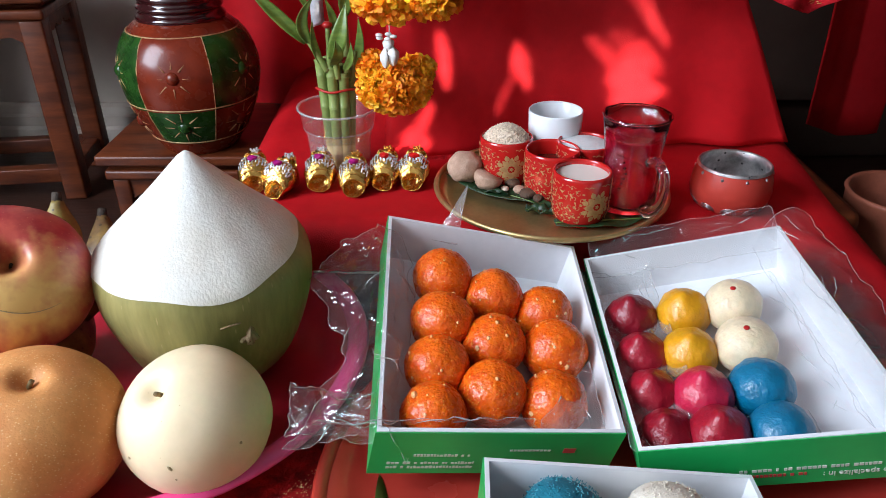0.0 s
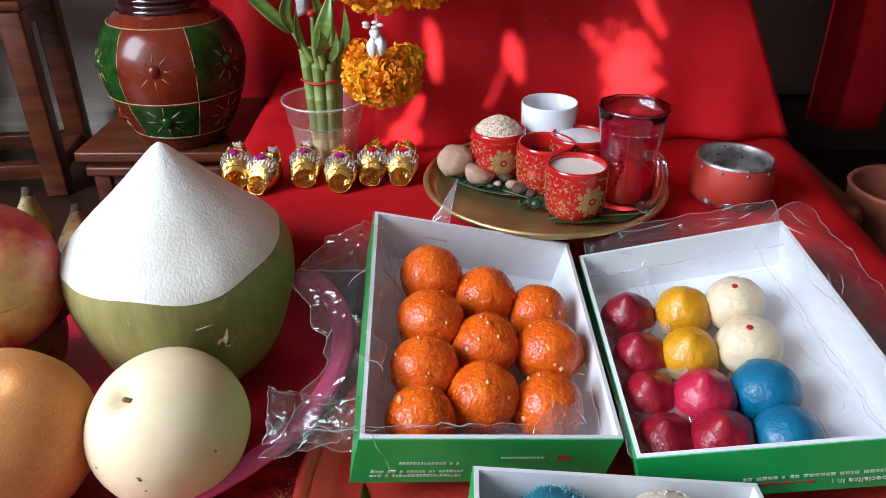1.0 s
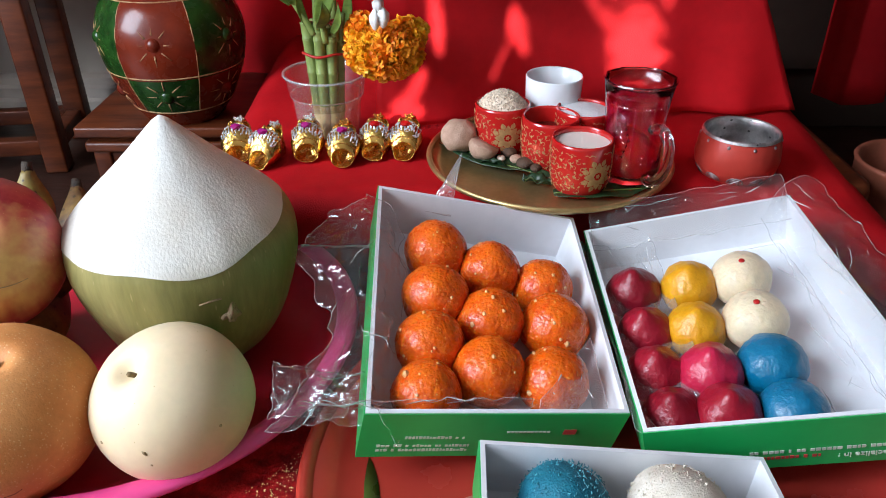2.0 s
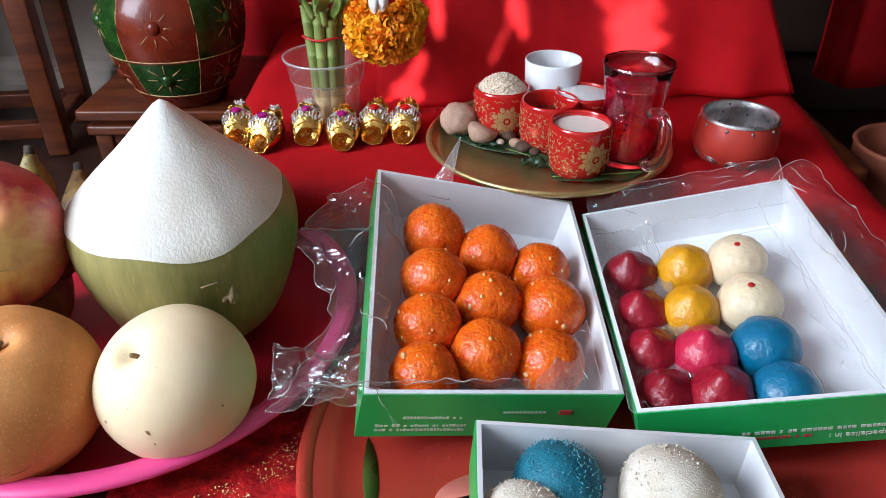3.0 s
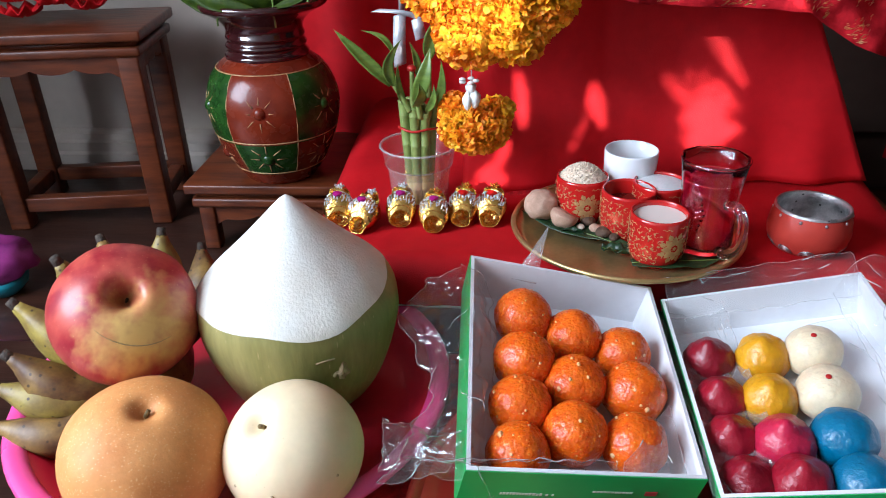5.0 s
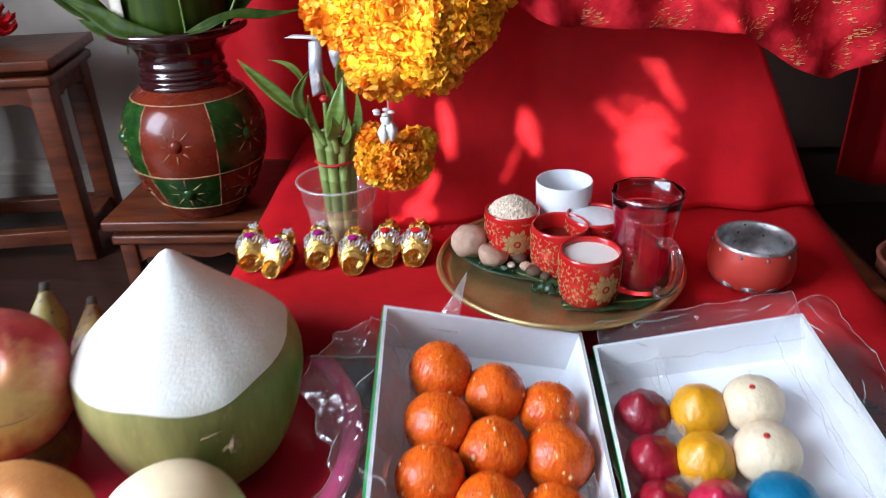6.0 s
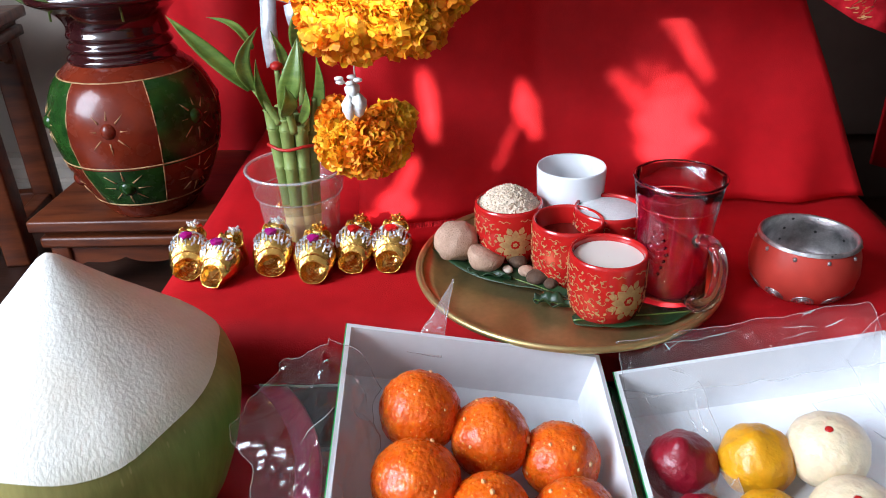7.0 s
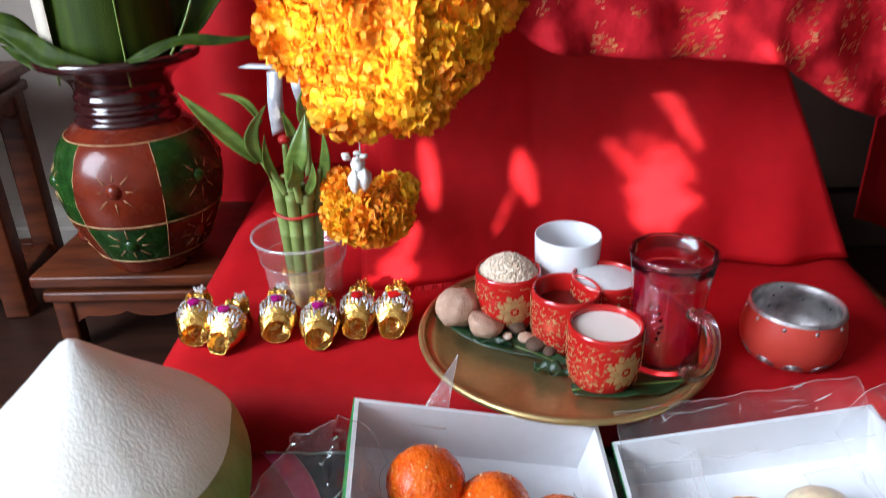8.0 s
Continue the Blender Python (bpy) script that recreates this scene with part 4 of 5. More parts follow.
part("leaf_sprig", sheet(lambda u, v: Vector((0.10 + 0.05 * u, -0.02, 0.085 + 0.03 * v + 0.004 * math.sin(u * 25))) + Vector((0, 0.01 * nz(u * 4, v * 4), 0)), 20, 8, 0.001), LEAF_DARK, plant, "dull blue-green leaf")
part("sprig_stem", tube(bmesh.new(), smooth_line([(0.06, -0.03, 0.0), (0.085, -0.03, 0.04), (0.105, -0.02, 0.09)], 5), 0.0015, 6), LEAF, plant)

# ---------------------------------------------------------------- apple and bananas
apple = thing("apple", "large red and yellow apple with a curved scratch", "apple", APPLE_AT)
b = pome(None, 0.0550, 0.098, 0.024, 0.0095, 1.2, 5)
bmesh.ops.translate(b, verts=b.verts[:], vec=(0, 0, -0.049))
part("flesh", b, apple_mat(), apple)
part("stalk", tube(bmesh.new(), [(0, 0, 0.018), (0.001, 0, 0.024), (0.002, 0.001, 0.029)], 0.0012, 6), STEM, apple)
pts = [seen(APPLE_AT, 0.0566, EYE_AT, -0.38 + 0.85 * i / 14, -0.04 - 0.40 * math.sin(1.9 * (i / 14) ** 0.8) + 0.04 * i / 14, 0.89) for i in range(15)]
part("scratch", tube(bmesh.new(), pts, 0.00036, 5, taper=lambda q: 0.3 + 0.9 * math.sin(math.pi * q)), STEM_PALE, apple, "thin curved brown scratch")


def banana(parent, root, mid, tip, r, material):
    pts = smooth_line([root, mid, tip], 8)
    n = len(pts) - 1
    bm = tube(bmesh.new(), pts, r, 5, taper=lambda q: min(1.0, 0.55 + 1.1 * q) if q < 0.62 else 0.27 + 0.73 * max(0.0, math.cos(1.5708 * (q - 0.62) / 0.38)) ** 1.3)
    bmesh.ops.subdivide_edges(bm, edges=bm.edges[:], cuts=1, smooth=0.75, use_grid_fill=True)
    f = part("finger", bm, material, parent)
    d = (pts[-1] - pts[-2]).normalized()
    part("tip", tube(bmesh.new(), [pts[-1] - d * 0.004, pts[-1] + d * 0.003, pts[-1] + d * 0.007], 0.0046, 8, taper=lambda q: 1.0 - 0.15 * q), TIP, f, "dark dry tip")
    return f


bunch = thing("banana_bunch", "bunch of short ripe bananas with dark tips", "bananas")
part("crown", ball(bmesh.new(), (-0.315, 0.475, -0.057), (0.035, 0.045, 0.026), 3, 0.2, 30), BANANA, bunch)
for mid, tip, m in (((-0.355, 0.43, -0.045), (-0.398, 0.428, -0.010), BANANA), ((-0.352, 0.452, -0.022), (-0.400, 0.455, 0.020), BANANA_G), ((-0.350, 0.405, -0.064), (-0.405, 0.398, -0.054), BANANA),
                    ((-0.358, 0.425, -0.050), (-0.408, 0.417, -0.032), BANANA_G), ((-0.355, 0.485, 0.000), (-0.372, 0.480, 0.045), BANANA_G), ((-0.350, 0.52, -0.01), (-0.372, 0.545, 0.030), BANANA),
                    ((-0.322, 0.535, -0.01), (-0.322, 0.556, 0.032), BANANA_G), ((-0.285, 0.53, -0.02), (-0.292, 0.565, 0.012), BANANA)):
    banana(bunch, (-0.312, 0.47, -0.052), mid, tip, 0.0185, m)

WPEAR_AT = aim((-0.162, 0.368, -0.037), (-0.38, -0.334, 0.856))
for a, q, w, h in ((-0.83, -0.28, 0.0016, 0.0022), (-0.52, -0.16, 0.0012, 0.0012), (-0.34, -0.52, 0.0013, 0.0045), (0.52, -0.40, 0.0014, 0.0010), (-0.30, -0.66, 0.0009, 0.0016)):
    p = seen(WPEAR_AT, 0.0487, EYE_AT, a, q, 0.94)
    part("blemish", ball(bmesh.new(), p, (w, 0.0011, h), 1), STEM_PALE, white_pear, "small brown blemish")
RPEAR_AT = aim((-0.262, 0.356, -0.035), (0.21, -0.105, 0.97))
for line in (((-0.30, -0.62), (-0.27, -0.70), (-0.22, -0.76)), ((-0.14, -0.80), (-0.04, -0.80), (0.03, -0.77))):
    part("scratch", tube(bmesh.new(), [seen(RPEAR_AT, 0.0577, EYE_AT, a, q, 0.85) for a, q in line], 0.00035, 5), STEM, russet_pear, "short brown scratch")

# ---------------------------------------------------------------- lucky bamboo in its cup
pcup = thing("plastic_cup", "clear plastic cup holding water and lucky bamboo", "cup", pose(-0.107, 0.724, CLOTH))
part("cup_wall", lathe([(0.0, 0.001), (0.0285, 0.001), (0.0295, 0.003), (0.0335, 0.045), (0.034, 0.048), (0.036, 0.0485), (0.0385, 0.066), (0.0405, 0.067), (0.0408, 0.0695), (0.039, 0.070), (0.038, 0.068)], 56), CLEAR, pcup)
part("rim", tube(bmesh.new(), [(0.0405 * math.cos(math.pi * i / 36), 0.0405 * math.sin(math.pi * i / 36), 0.0692) for i in range(73)], 0.0011, 6, caps=False), FILM_EDGE, pcup, "rolled clear rim")
part("rim", tube(bmesh.new(), [(0.0352 * math.cos(math.pi * i / 36), 0.0352 * math.sin(math.pi * i / 36), 0.0482) for i in range(73)], 0.0007, 6, caps=False), FILM_EDGE, pcup, "moulded step")
part("water", lathe([(0.0322, 0.0385), (0.0318, 0.0380), (0, 0.0380)], 40), WATER, pcup, "slightly yellow water")
plant2 = thing("lucky_bamboo", "bundle of lucky bamboo stalks tied with red wire", "plant", pose(-0.107, 0.726, CLOTH))
rnd = random.Random(12)
stalks = ((-0.012, -0.004), (-0.002, -0.009), (0.008, -0.007), (-0.006, 0.006), (0.005, 0.007), (0.014, 0.003))
for k, (x, y) in enumerate(stalks):
    top = 0.117 - 0.006 * (k % 3)
    for (z0, z1, m) in ((0.004, 0.020, STALK_LOW), (0.020, 0.038, STALK_LOW), (0.038, 0.070, STALK), (0.070, 0.102, STALK), (0.102, top, STALK)):
        lx = lambda z: (x * (1 + 0.25 * (z - 0.085) / 0.05), y, z)
        part("segment", tube(bmesh.new(), [lx(z0), lx(z0 + 0.0012), lx((z0 + z1) / 2), lx(z1 - 0.0012), lx(z1)], 0.0056, 10, taper=lambda q: 1.1 if q in (0.0, 1.0) else 0.97), m, plant2)
for z, r in ((0.088, 0.0185),):
    part("tie", tube(bmesh.new(), [(r * math.cos(i * math.pi / 12) * 1.08, r * 0.85 * math.sin(i * math.pi / 12), z + 0.001 * math.sin(i)) for i in range(25)], 0.0013, 6), TIE, plant2, "red wire tie")
sprouts = (((-0.006, -0.011, 0.108), (-0.012, -0.013, 0.120), (-0.025, -0.014, 0.142)), ((-0.004, -0.010, 0.100), (-0.003, -0.011, 0.125), (-0.003, -0.011, 0.150)),
           ((0.004, -0.010, 0.100), (0.003, -0.014, 0.115), (0.002, -0.016, 0.128)), ((0.012, -0.006, 0.100), (0.013, -0.005, 0.135), (0.014, -0.004, 0.170)), ((0.016, 0.0, 0.095), (0.019, -0.001, 0.110), (0.021, -0.002, 0.125)))
for s in sprouts:
    part("sprout", tube(bmesh.new(), smooth_line(s, 5), 0.0036, 8, taper=lambda q: 1.05 - 0.45 * q), STALK, plant2)


def sword(base, tip, width, bow, face):
    """A pointed leaf from base to tip that bows along bow and faces face."""
    b, t, bow, face = Vector(base), Vector(tip), Vector(bow), Vector(face).normalized()
    side = (t - b).cross(face).normalized()

    def fn(u, v):
        w = 0.72 * width * math.sin(math.pi * (0.08 + 0.92 * u) ** 0.7) * (2 * v - 1)
        return b.lerp(t, u) + bow * math.sin(math.pi * u) + side * w + face * (0.35 * abs(w))
    return fn


for base, tip, w, bow, face in (((-0.024, -0.014, 0.136), (-0.077, -0.016, 0.191), 0.0090, (-0.004, -0.002, 0.004), (0.35, -1, 0.55)), ((-0.020, -0.006, 0.164), (-0.052, -0.004, 0.187), 0.0045, (0.004, 0, 0.005), (0.1, -1, 0.9)),
                                ((-0.021, -0.018, 0.136), (-0.011, -0.018, 0.182), 0.0085, (-0.009, -0.004, 0), (0.5, -1, 0.1)), ((0.001, -0.017, 0.120), (0.017, -0.020, 0.175), 0.0115, (0.002, -0.006, 0), (-0.1, -1, 0.3)),
                                ((0.000, -0.017, 0.115), (0.006, -0.030, 0.142), 0.0085, (0.004, -0.004, 0), (0.5, -1, 0.3)), ((0.013, -0.004, 0.160), (0.028, -0.004, 0.208), 0.0100, (-0.003, -0.004, 0), (0.3, -1, 0.1)),
                                ((0.020, -0.002, 0.106), (0.026, -0.004, 0.158), 0.0080, (0.004, 0, 0), (-0.5, -1, 0.2)), ((0.012, -0.016, 0.110), (0.020, -0.026, 0.140), 0.0060, (0.004, -0.004, 0), (-0.5, -1, 0.2)),
                                ((-0.012, -0.010, 0.115), (-0.015, -0.022, 0.160), 0.0055, (-0.003, -0.002, 0), (0.6, -1, 0.1)), ((0.004, -0.006, 0.140), (-0.004, -0.012, 0.178), 0.0060, (0.002, 0, 0), (0.3, -1, 0.3))):
    part("leaf", sheet(sword(base, tip, w, bow, face), 18, 6, 0.0005), LEAF, plant2)
for p in ((-0.003, -0.011, 0.152), (0.013, -0.010, 0.118)):
    part("wax_seal", ball(bmesh.new(), p, (0.005, 0.005, 0.0035), 2), TIE, plant2, "red wax cap")

rib = thing("silver_ribbon", "shiny silver ribbon bow behind the bamboo", "ribbon")
for pts, w in (([(-0.157, 0.799, 0.180), (-0.130, 0.794, 0.179), (-0.104, 0.799, 0.171)], 0.0045), ([(-0.130, 0.796, 0.177), (-0.131, 0.790, 0.150), (-0.132, 0.797, 0.121)], 0.0068),
               ([(-0.112, 0.797, 0.172), (-0.110, 0.793, 0.162), (-0.108, 0.797, 0.150)], 0.0060), ([(-0.128, 0.798, 0.178), (-0.128, 0.798, 0.5), (-0.13, 0.798, 2.101)], 0.003)):
    line = smooth_line(pts, 7)
    part("ribbon_strip", sheet(lambda u, v, line=line, w=w: line[min(len(line) - 1, int(round(u * (len(line) - 1))))] + Vector(((2 * v - 1) * w, 0.001 * v, (2 * v - 1) * w * 0.35)), len(line) - 1, 2, 0.0005), RIBBON, rib)

# ---------------------------------------------------------------- marigold garland


def petals(name, lobes, count, size, parent, materials, seed):
    """Ruffled petals all over some ellipsoids: (centre, radii)."""
    rnd = random.Random(seed)
    verts, faces, which = [], [], []
    area = [r[0] * r[2] for _, r in lobes]
    for k in range(count):
        c, r = rnd.choices(lobes, area)[0]
        d = Vector((rnd.gauss(0, 1), rnd.gauss(0, 1), rnd.gauss(0, 1))).normalized()
        p = Vector(c) + Vector((d.x * r[0], d.y * r[1], d.z * r[2])) * rnd.uniform(0.86, 1.03)
        out = (Vector((d.x / r[0], d.y / r[1], d.z / r[2])).normalized() + 0.42 * Vector((rnd.gauss(0, 1), rnd.gauss(0, 1), rnd.gauss(0, 1)))).normalized()
        side = out.orthogonal().normalized()
        side = (Matrix.Rotation(rnd.uniform(0, 6.28), 3, out) @ side)
        nrm = out.cross(side)
        s = size * rnd.uniform(0.6, 1.25)
        i = len(verts)
        prof = ((-0.12, 0.0, 0.0), (0.12, 0.0, 0.0), (-0.55, 0.62, 0.10), (0.0, 0.66, -0.10), (0.55, 0.60, 0.12), (-0.42, 0.98, 0.26), (0.04, 1.05, 0.10), (0.45, 0.95, 0.28))
        for a, b, e in prof:
            verts.append(p + s * (side * a + out * (b - 0.45) + nrm * (e + rnd.uniform(-0.08, 0.08))))
        for f in ((0, 1, 3), (0, 3, 2), (1, 4, 3), (2, 3, 6, 5), (3, 4, 7, 6)):
            faces.append([i + q for q in f])
            which.append(0 if nz(p.x * 40, p.y * 40, p.z * 40) > -0.05 else 1)
    me = bpy.data.meshes.new(name)
    me.from_pydata(verts, [], faces)
    for m in materials:
        me.materials.append(m)
    me.polygons.foreach_set("material_index", which)
    ob = new(name, me)
    ob.parent = parent
    bm = bmesh.new()
    for c, r in lobes:
        ball(bm, c, tuple(0.84 * q for q in r), 3)
    part("flower_core", bm, materials[0], parent)
    return tagged(ob, kind="stuff")


garland = thing("marigold_garland", "hanging garland of orange marigolds and white buds", "garland")
small = part("small_flower", ball(bmesh.new(), (-0.047, 0.696, 0.085), (0.022, 0.020, 0.015), 3), MARIGOLD, garland, "small round marigold")
petals("petals", [((-0.047, 0.696, 0.085), (0.033, 0.029, 0.022)), ((-0.066, 0.708, 0.100), (0.015, 0.015, 0.014)), ((-0.026, 0.708, 0.098), (0.016, 0.015, 0.013))], 2600, 0.0072, small, [MARIGOLD, MARIGOLD_Y], 4)
big = part("large_flower", ball(bmesh.new(), (-0.025, 0.702, 0.225), (0.05, 0.03, 0.05), 3), MARIGOLD_Y, garland, "large marigold cluster")
petals("petals", [((-0.030, 0.695, 0.218), (0.062, 0.042, 0.056)), ((-0.050, 0.690, 0.176), (0.034, 0.032, 0.027)), ((-0.010, 0.692, 0.184), (0.032, 0.032, 0.032)), ((-0.082, 0.696, 0.222), (0.032, 0.030, 0.030)),
                  ((0.012, 0.696, 0.215), (0.036, 0.034, 0.038)), ((0.028, 0.700, 0.252), (0.042, 0.036, 0.042)), ((-0.06, 0.70, 0.268), (0.055, 0.04, 0.05)), ((-0.010, 0.70, 0.28), (0.055, 0.04, 0.05))], 9500, 0.0080, big, [MARIGOLD_Y, MARIGOLD], 8)
for p, r, h in (((-0.050, 0.682, 0.137), 0.0052, 0.014), ((-0.046, 0.680, 0.129), 0.0056, 0.019), ((-0.053, 0.680, 0.128), 0.0050, 0.020)):
    part("white_bud", lathe([(0.0004, 0), (r, -0.35 * h), (r * 0.95, -0.6 * h), (r * 0.5, -0.9 * h), (0.0004, -h)], 12, lambda a, q, z: (q * (1 + 0.18 * math.sin(4 * a)), z)), JASMINE, garland, "white flower bud").location = p
for k in range(5):
    a = 2 * math.pi * k / 5
    part("white_petal", ball(bmesh.new(), (-0.052 + 0.007 * math.cos(a), 0.677 + 0.004 * math.sin(a), 0.138 + 0.002 * math.sin(2 * a)), (0.0034, 0.0024, 0.0018), 2), JASMINE, garland)
part("thread", tube(bmesh.new(), [(-0.05, 0.70, 0.09), (-0.05, 0.70, 0.2), (-0.02, 0.70, 0.3), (-0.02, 0.71, 2.1)], 0.0007, 5), JASMINE, garland, "white thread")

# ---------------------------------------------------------------- six small gold shoes


def gold_shoe(x, y, turn, gem, back=SILVER):
    t = thing("gold_ornament", "small gilt slipper ornament with a silver crust and " + ("red" if gem is RUBY_RED else "pink") + " gem", "ornament", pose(x, y - 0.002, CLOTH, 0, 0, turn) @ Matrix.Scale(0.9, 4), group="gold ornaments in a row")

    def body(u, v):
        """u round the slipper, v from the toe back to the heel."""
        a = 2 * math.pi * u
        w = 0.0178 * (0.40 + 0.60 * math.sin(math.pi * min(1, 0.08 + 0.80 * v)) ** 0.7)
        h = 0.036 * (0.36 + 0.64 * math.sin(math.pi * min(1, 0.05 + 0.80 * v)) ** 0.9)
        q = math.sin(a)
        w *= 1 + 0.10 * nz(3 * math.cos(a) + x * 90, 3 * q, 4 * v) + 0.30 * max(0, 0.3 - v) / 0.3 * nz(1.6 * math.cos(a) + x * 50, 1.6 * q, 5)
        return Vector((w * math.cos(a), -0.018 + 0.034 * v + 0.004 * q * (1 - v), 0.0008 + 0.0035 * (1 - v) ** 2 + max(0.0, h * (0.48 + 0.52 * q))))
    part("slipper", sheet(body, 28, 14), GOLD, t)
    mid = sum((body(i / 12, 0.0) for i in range(12)), Vector()) / 12
    part("mouth", sheet(lambda u, v: body(u, 0.02).lerp(mid, v) + Vector((0, 0.013 * v ** 0.5, 0.0015 * nz(5 * u + x * 70, 4 * v))), 24, 6), GOLD, t, "hollow gilt mouth")
    part("toe_lip", tube(bmesh.new(), [body(i / 24, 0.0) + Vector((0, -0.0002, 0.0002)) for i in range(25)], 0.0006, 6), GOLD, t)
    rnd = random.Random(int(x * 1000))
    bm = bmesh.new()
    for k in range(11):
        a, v0 = 0.5 + 2.15 * k / 10, rnd.uniform(0.16, 0.30)
        line = [body(a / 6.2832, v0 + (0.72 - v0) * i / 5) + Vector((0, 0, rnd.uniform(0.0002, 0.0009))) for i in range(6)]
        tube(bm, line, rnd.uniform(0.0007, 0.0011), 4, taper=lambda q: 0.7 + 0.5 * math.sin(9 * q))
    for k in range(70):
        a, v = rnd.uniform(0.5, 2.64), rnd.uniform(0.18, 0.74)
        ball(bm, body(a / 6.2832, v) + Vector((0, -0.0004, 0.0009)), (rnd.uniform(0.0008, 0.0019), rnd.uniform(0.0006, 0.0012), rnd.uniform(0.0006, 0.0010)), 1)
    part("silver_crust", bm, SILVER, t, "beaded silver crust", False)
    part("gem", ball(bmesh.new(), body(0.25, 0.44) + Vector((0, -0.001, 0.0008)), (0.0066, 0.0056, 0.0034), 1), gem, t, "faceted gem", False)
    part("band", tube(bmesh.new(), [body(0.06 + 0.38 * i / 12, 0.10) + Vector((0, 0, 0.0003)) for i in range(13)], 0.0007, 6), GOLD, t)
    part("heel_post", lathe([(0.0085, 0.0), (0.0095, 0.012), (0.0072, 0.022), (0.0080, 0.031), (0.0074, 0.0335), (0, 0.0335)], 20), GOLD, t).location = (0.001, 0.024, 0.0008)
    for dx in (-0.0070, 0.0092):
        bm = lathe([(0.0010, 0.0), (0.0030, 0.0022), (0.0046, 0.0062), (0.0050, 0.0086), (0.0044, 0.0084), (0.0032, 0.0045), (0.0002, 0.0020)], 14, lambda a, q, z: (q * (1 + 0.16 * math.sin(2 * a + dx * 900)), z))
        part("scroll", bm, GOLD, t, "flared gilt curl").matrix_basis = pose(0.4 * dx, 0.020, 0.027, 35, 55 if dx > 0 else -50, 0)
    bm = bmesh.new()
    for k in range(12):
        ball(bm, Vector((0.001 + 0.0058 * math.cos(k * 2.4) * (k / 12) ** 0.5, 0.024 + 0.0058 * math.sin(k * 2.4) * (k / 12) ** 0.5, 0.0355 + 0.0012 * (k % 2))), (0.0015,) * 3, 1)
    part("cap", bm, back, t, "beaded cap", False)
    return t


for x, y, turn, gem, back in ((-0.187, 0.676, 8, RUBY, SILVER), (-0.159, 0.664, -14, RUBY, SILVER), (-0.122, 0.680, 4, RUBY, SILVER), (-0.087, 0.668, 2, RUBY, GOLD), (-0.058, 0.683, -4, RUBY_RED, GOLD), (-0.029, 0.683, -6, RUBY_RED, GOLD)):
    gold_shoe(x, y, turn, gem, back)

# ---------------------------------------------------------------- what is in the cups


def disc(r, z, dome=0.0, n=40):
    return lathe([(0.0001, z + dome)] + [(r * q / 6, z + dome * (1 - (q / 6) ** 2)) for q in range(1, 7)], n)


def filling(name, key, z, material, label, category, dome=0.0):
    x, y = cups[key]
    t = thing(name, label, category, pose(x, y, CUPZ))
    part("surface", disc(0.0234, z, dome), material, t)
    return t


filling("milk", "milk", 0.044, MILK, "pale cream milk filling a red cup", "milk")
filling("tea", "tea", 0.034, TEA, "dark red tea in a red cup", "tea")
filling("sugar", "sugar", 0.046, SUGAR, "white sugar filling a red cup", "sugar", 0.003)
heap = filling("rice_heap", "rice", 0.046, RICE, "heap of uncooked brown rice in a red cup", "rice", 0.014)
rnd = random.Random(2)
bm = bmesh.new()
for k in range(620):
    a, q = rnd.uniform(0, 6.28), rnd.random() ** 0.5
    r = 0.023 * q
    c = Vector((r * math.cos(a), r * math.sin(a), 0.0462 + 0.014 * (1 - q * q)))
    rot = Matrix.Rotation(rnd.uniform(0, 6.28), 3, "Z") @ Matrix.Rotation(rnd.gauss(0, 0.4), 3, "Y")
    ball(bm, c, (0.0021, 0.0008, 0.0007), 1, rot=rot)
tagged(part("grain_layer", bm, RICE, heap, "brown rice grains"), kind="stuff")

GX, GY = 0.171, 0.622
mug = thing("glass_mug", "clear glass mug with a handle and embossed leaves", "mug", pose(GX, GY, CUPZ))


def facet(a, q, z):
    """Ten soft flats round the mug, clearer towards the rim."""
    k = math.cos(math.pi / 10) / math.cos(a % (math.pi / 5) - math.pi / 10)
    share = 0.8 if z > 0.07 else 0.3
    return q * (1 - share + share * k), z


part("mug_wall", lathe([(0, 0.0), (0.024, 0.0), (0.0265, 0.002), (0.0268, 0.010), (0.0255, 0.030), (0.0262, 0.060), (0.0285, 0.080), (0.0302, 0.0915), (0.0300, 0.0935), (0.0290, 0.093), (0.0268, 0.080), (0.0242, 0.060), (0.0236, 0.030), (0.0242, 0.012), (0.020, 0.008), (0, 0.008)], 60, facet), MUGGLASS, mug)
part("handle", tube(bmesh.new(), smooth_line([(0.008, -0.0262, 0.058), (0.013, -0.040, 0.062), (0.0165, -0.0495, 0.050), (0.0155, -0.0475, 0.028), (0.011, -0.036, 0.014), (0.008, -0.0255, 0.013)], 6), 0.0046, 12), GLASS, mug, "thick clear glass handle")
for k in range(7):
    a0 = math.radians(-128)
    z = 0.028 + 0.005 * k
    pts = [Vector((0.0262 * math.cos(a0 + s * 0.30 * (1 - abs(k - 3) / 5)), 0.0262 * math.sin(a0 + s * 0.30 * (1 - abs(k - 3) / 5)), z + 0.004 * abs(s))) for s in (-1, -0.5, 0, 0.5, 1)]
    part("embossed_vein", tube(bmesh.new(), pts, 0.0011, 6), GLASS, mug, "embossed glass leaf vein")
for z, r, w in ((0.0925, 0.0296, 0.0010), (0.0745, 0.0262, 0.0006), (0.004, 0.0262, 0.0014)):
    part("glass_edge", tube(bmesh.new(), [(r * math.cos(math.pi * i / 32), r * math.sin(math.pi * i / 32), z) for i in range(65)], w, 8, caps=False), GLASS, mug, "bright glass edge")
drink = thing("red_drink", "clear red syrup drink in the glass mug", "drink", pose(GX, GY, CUPZ))
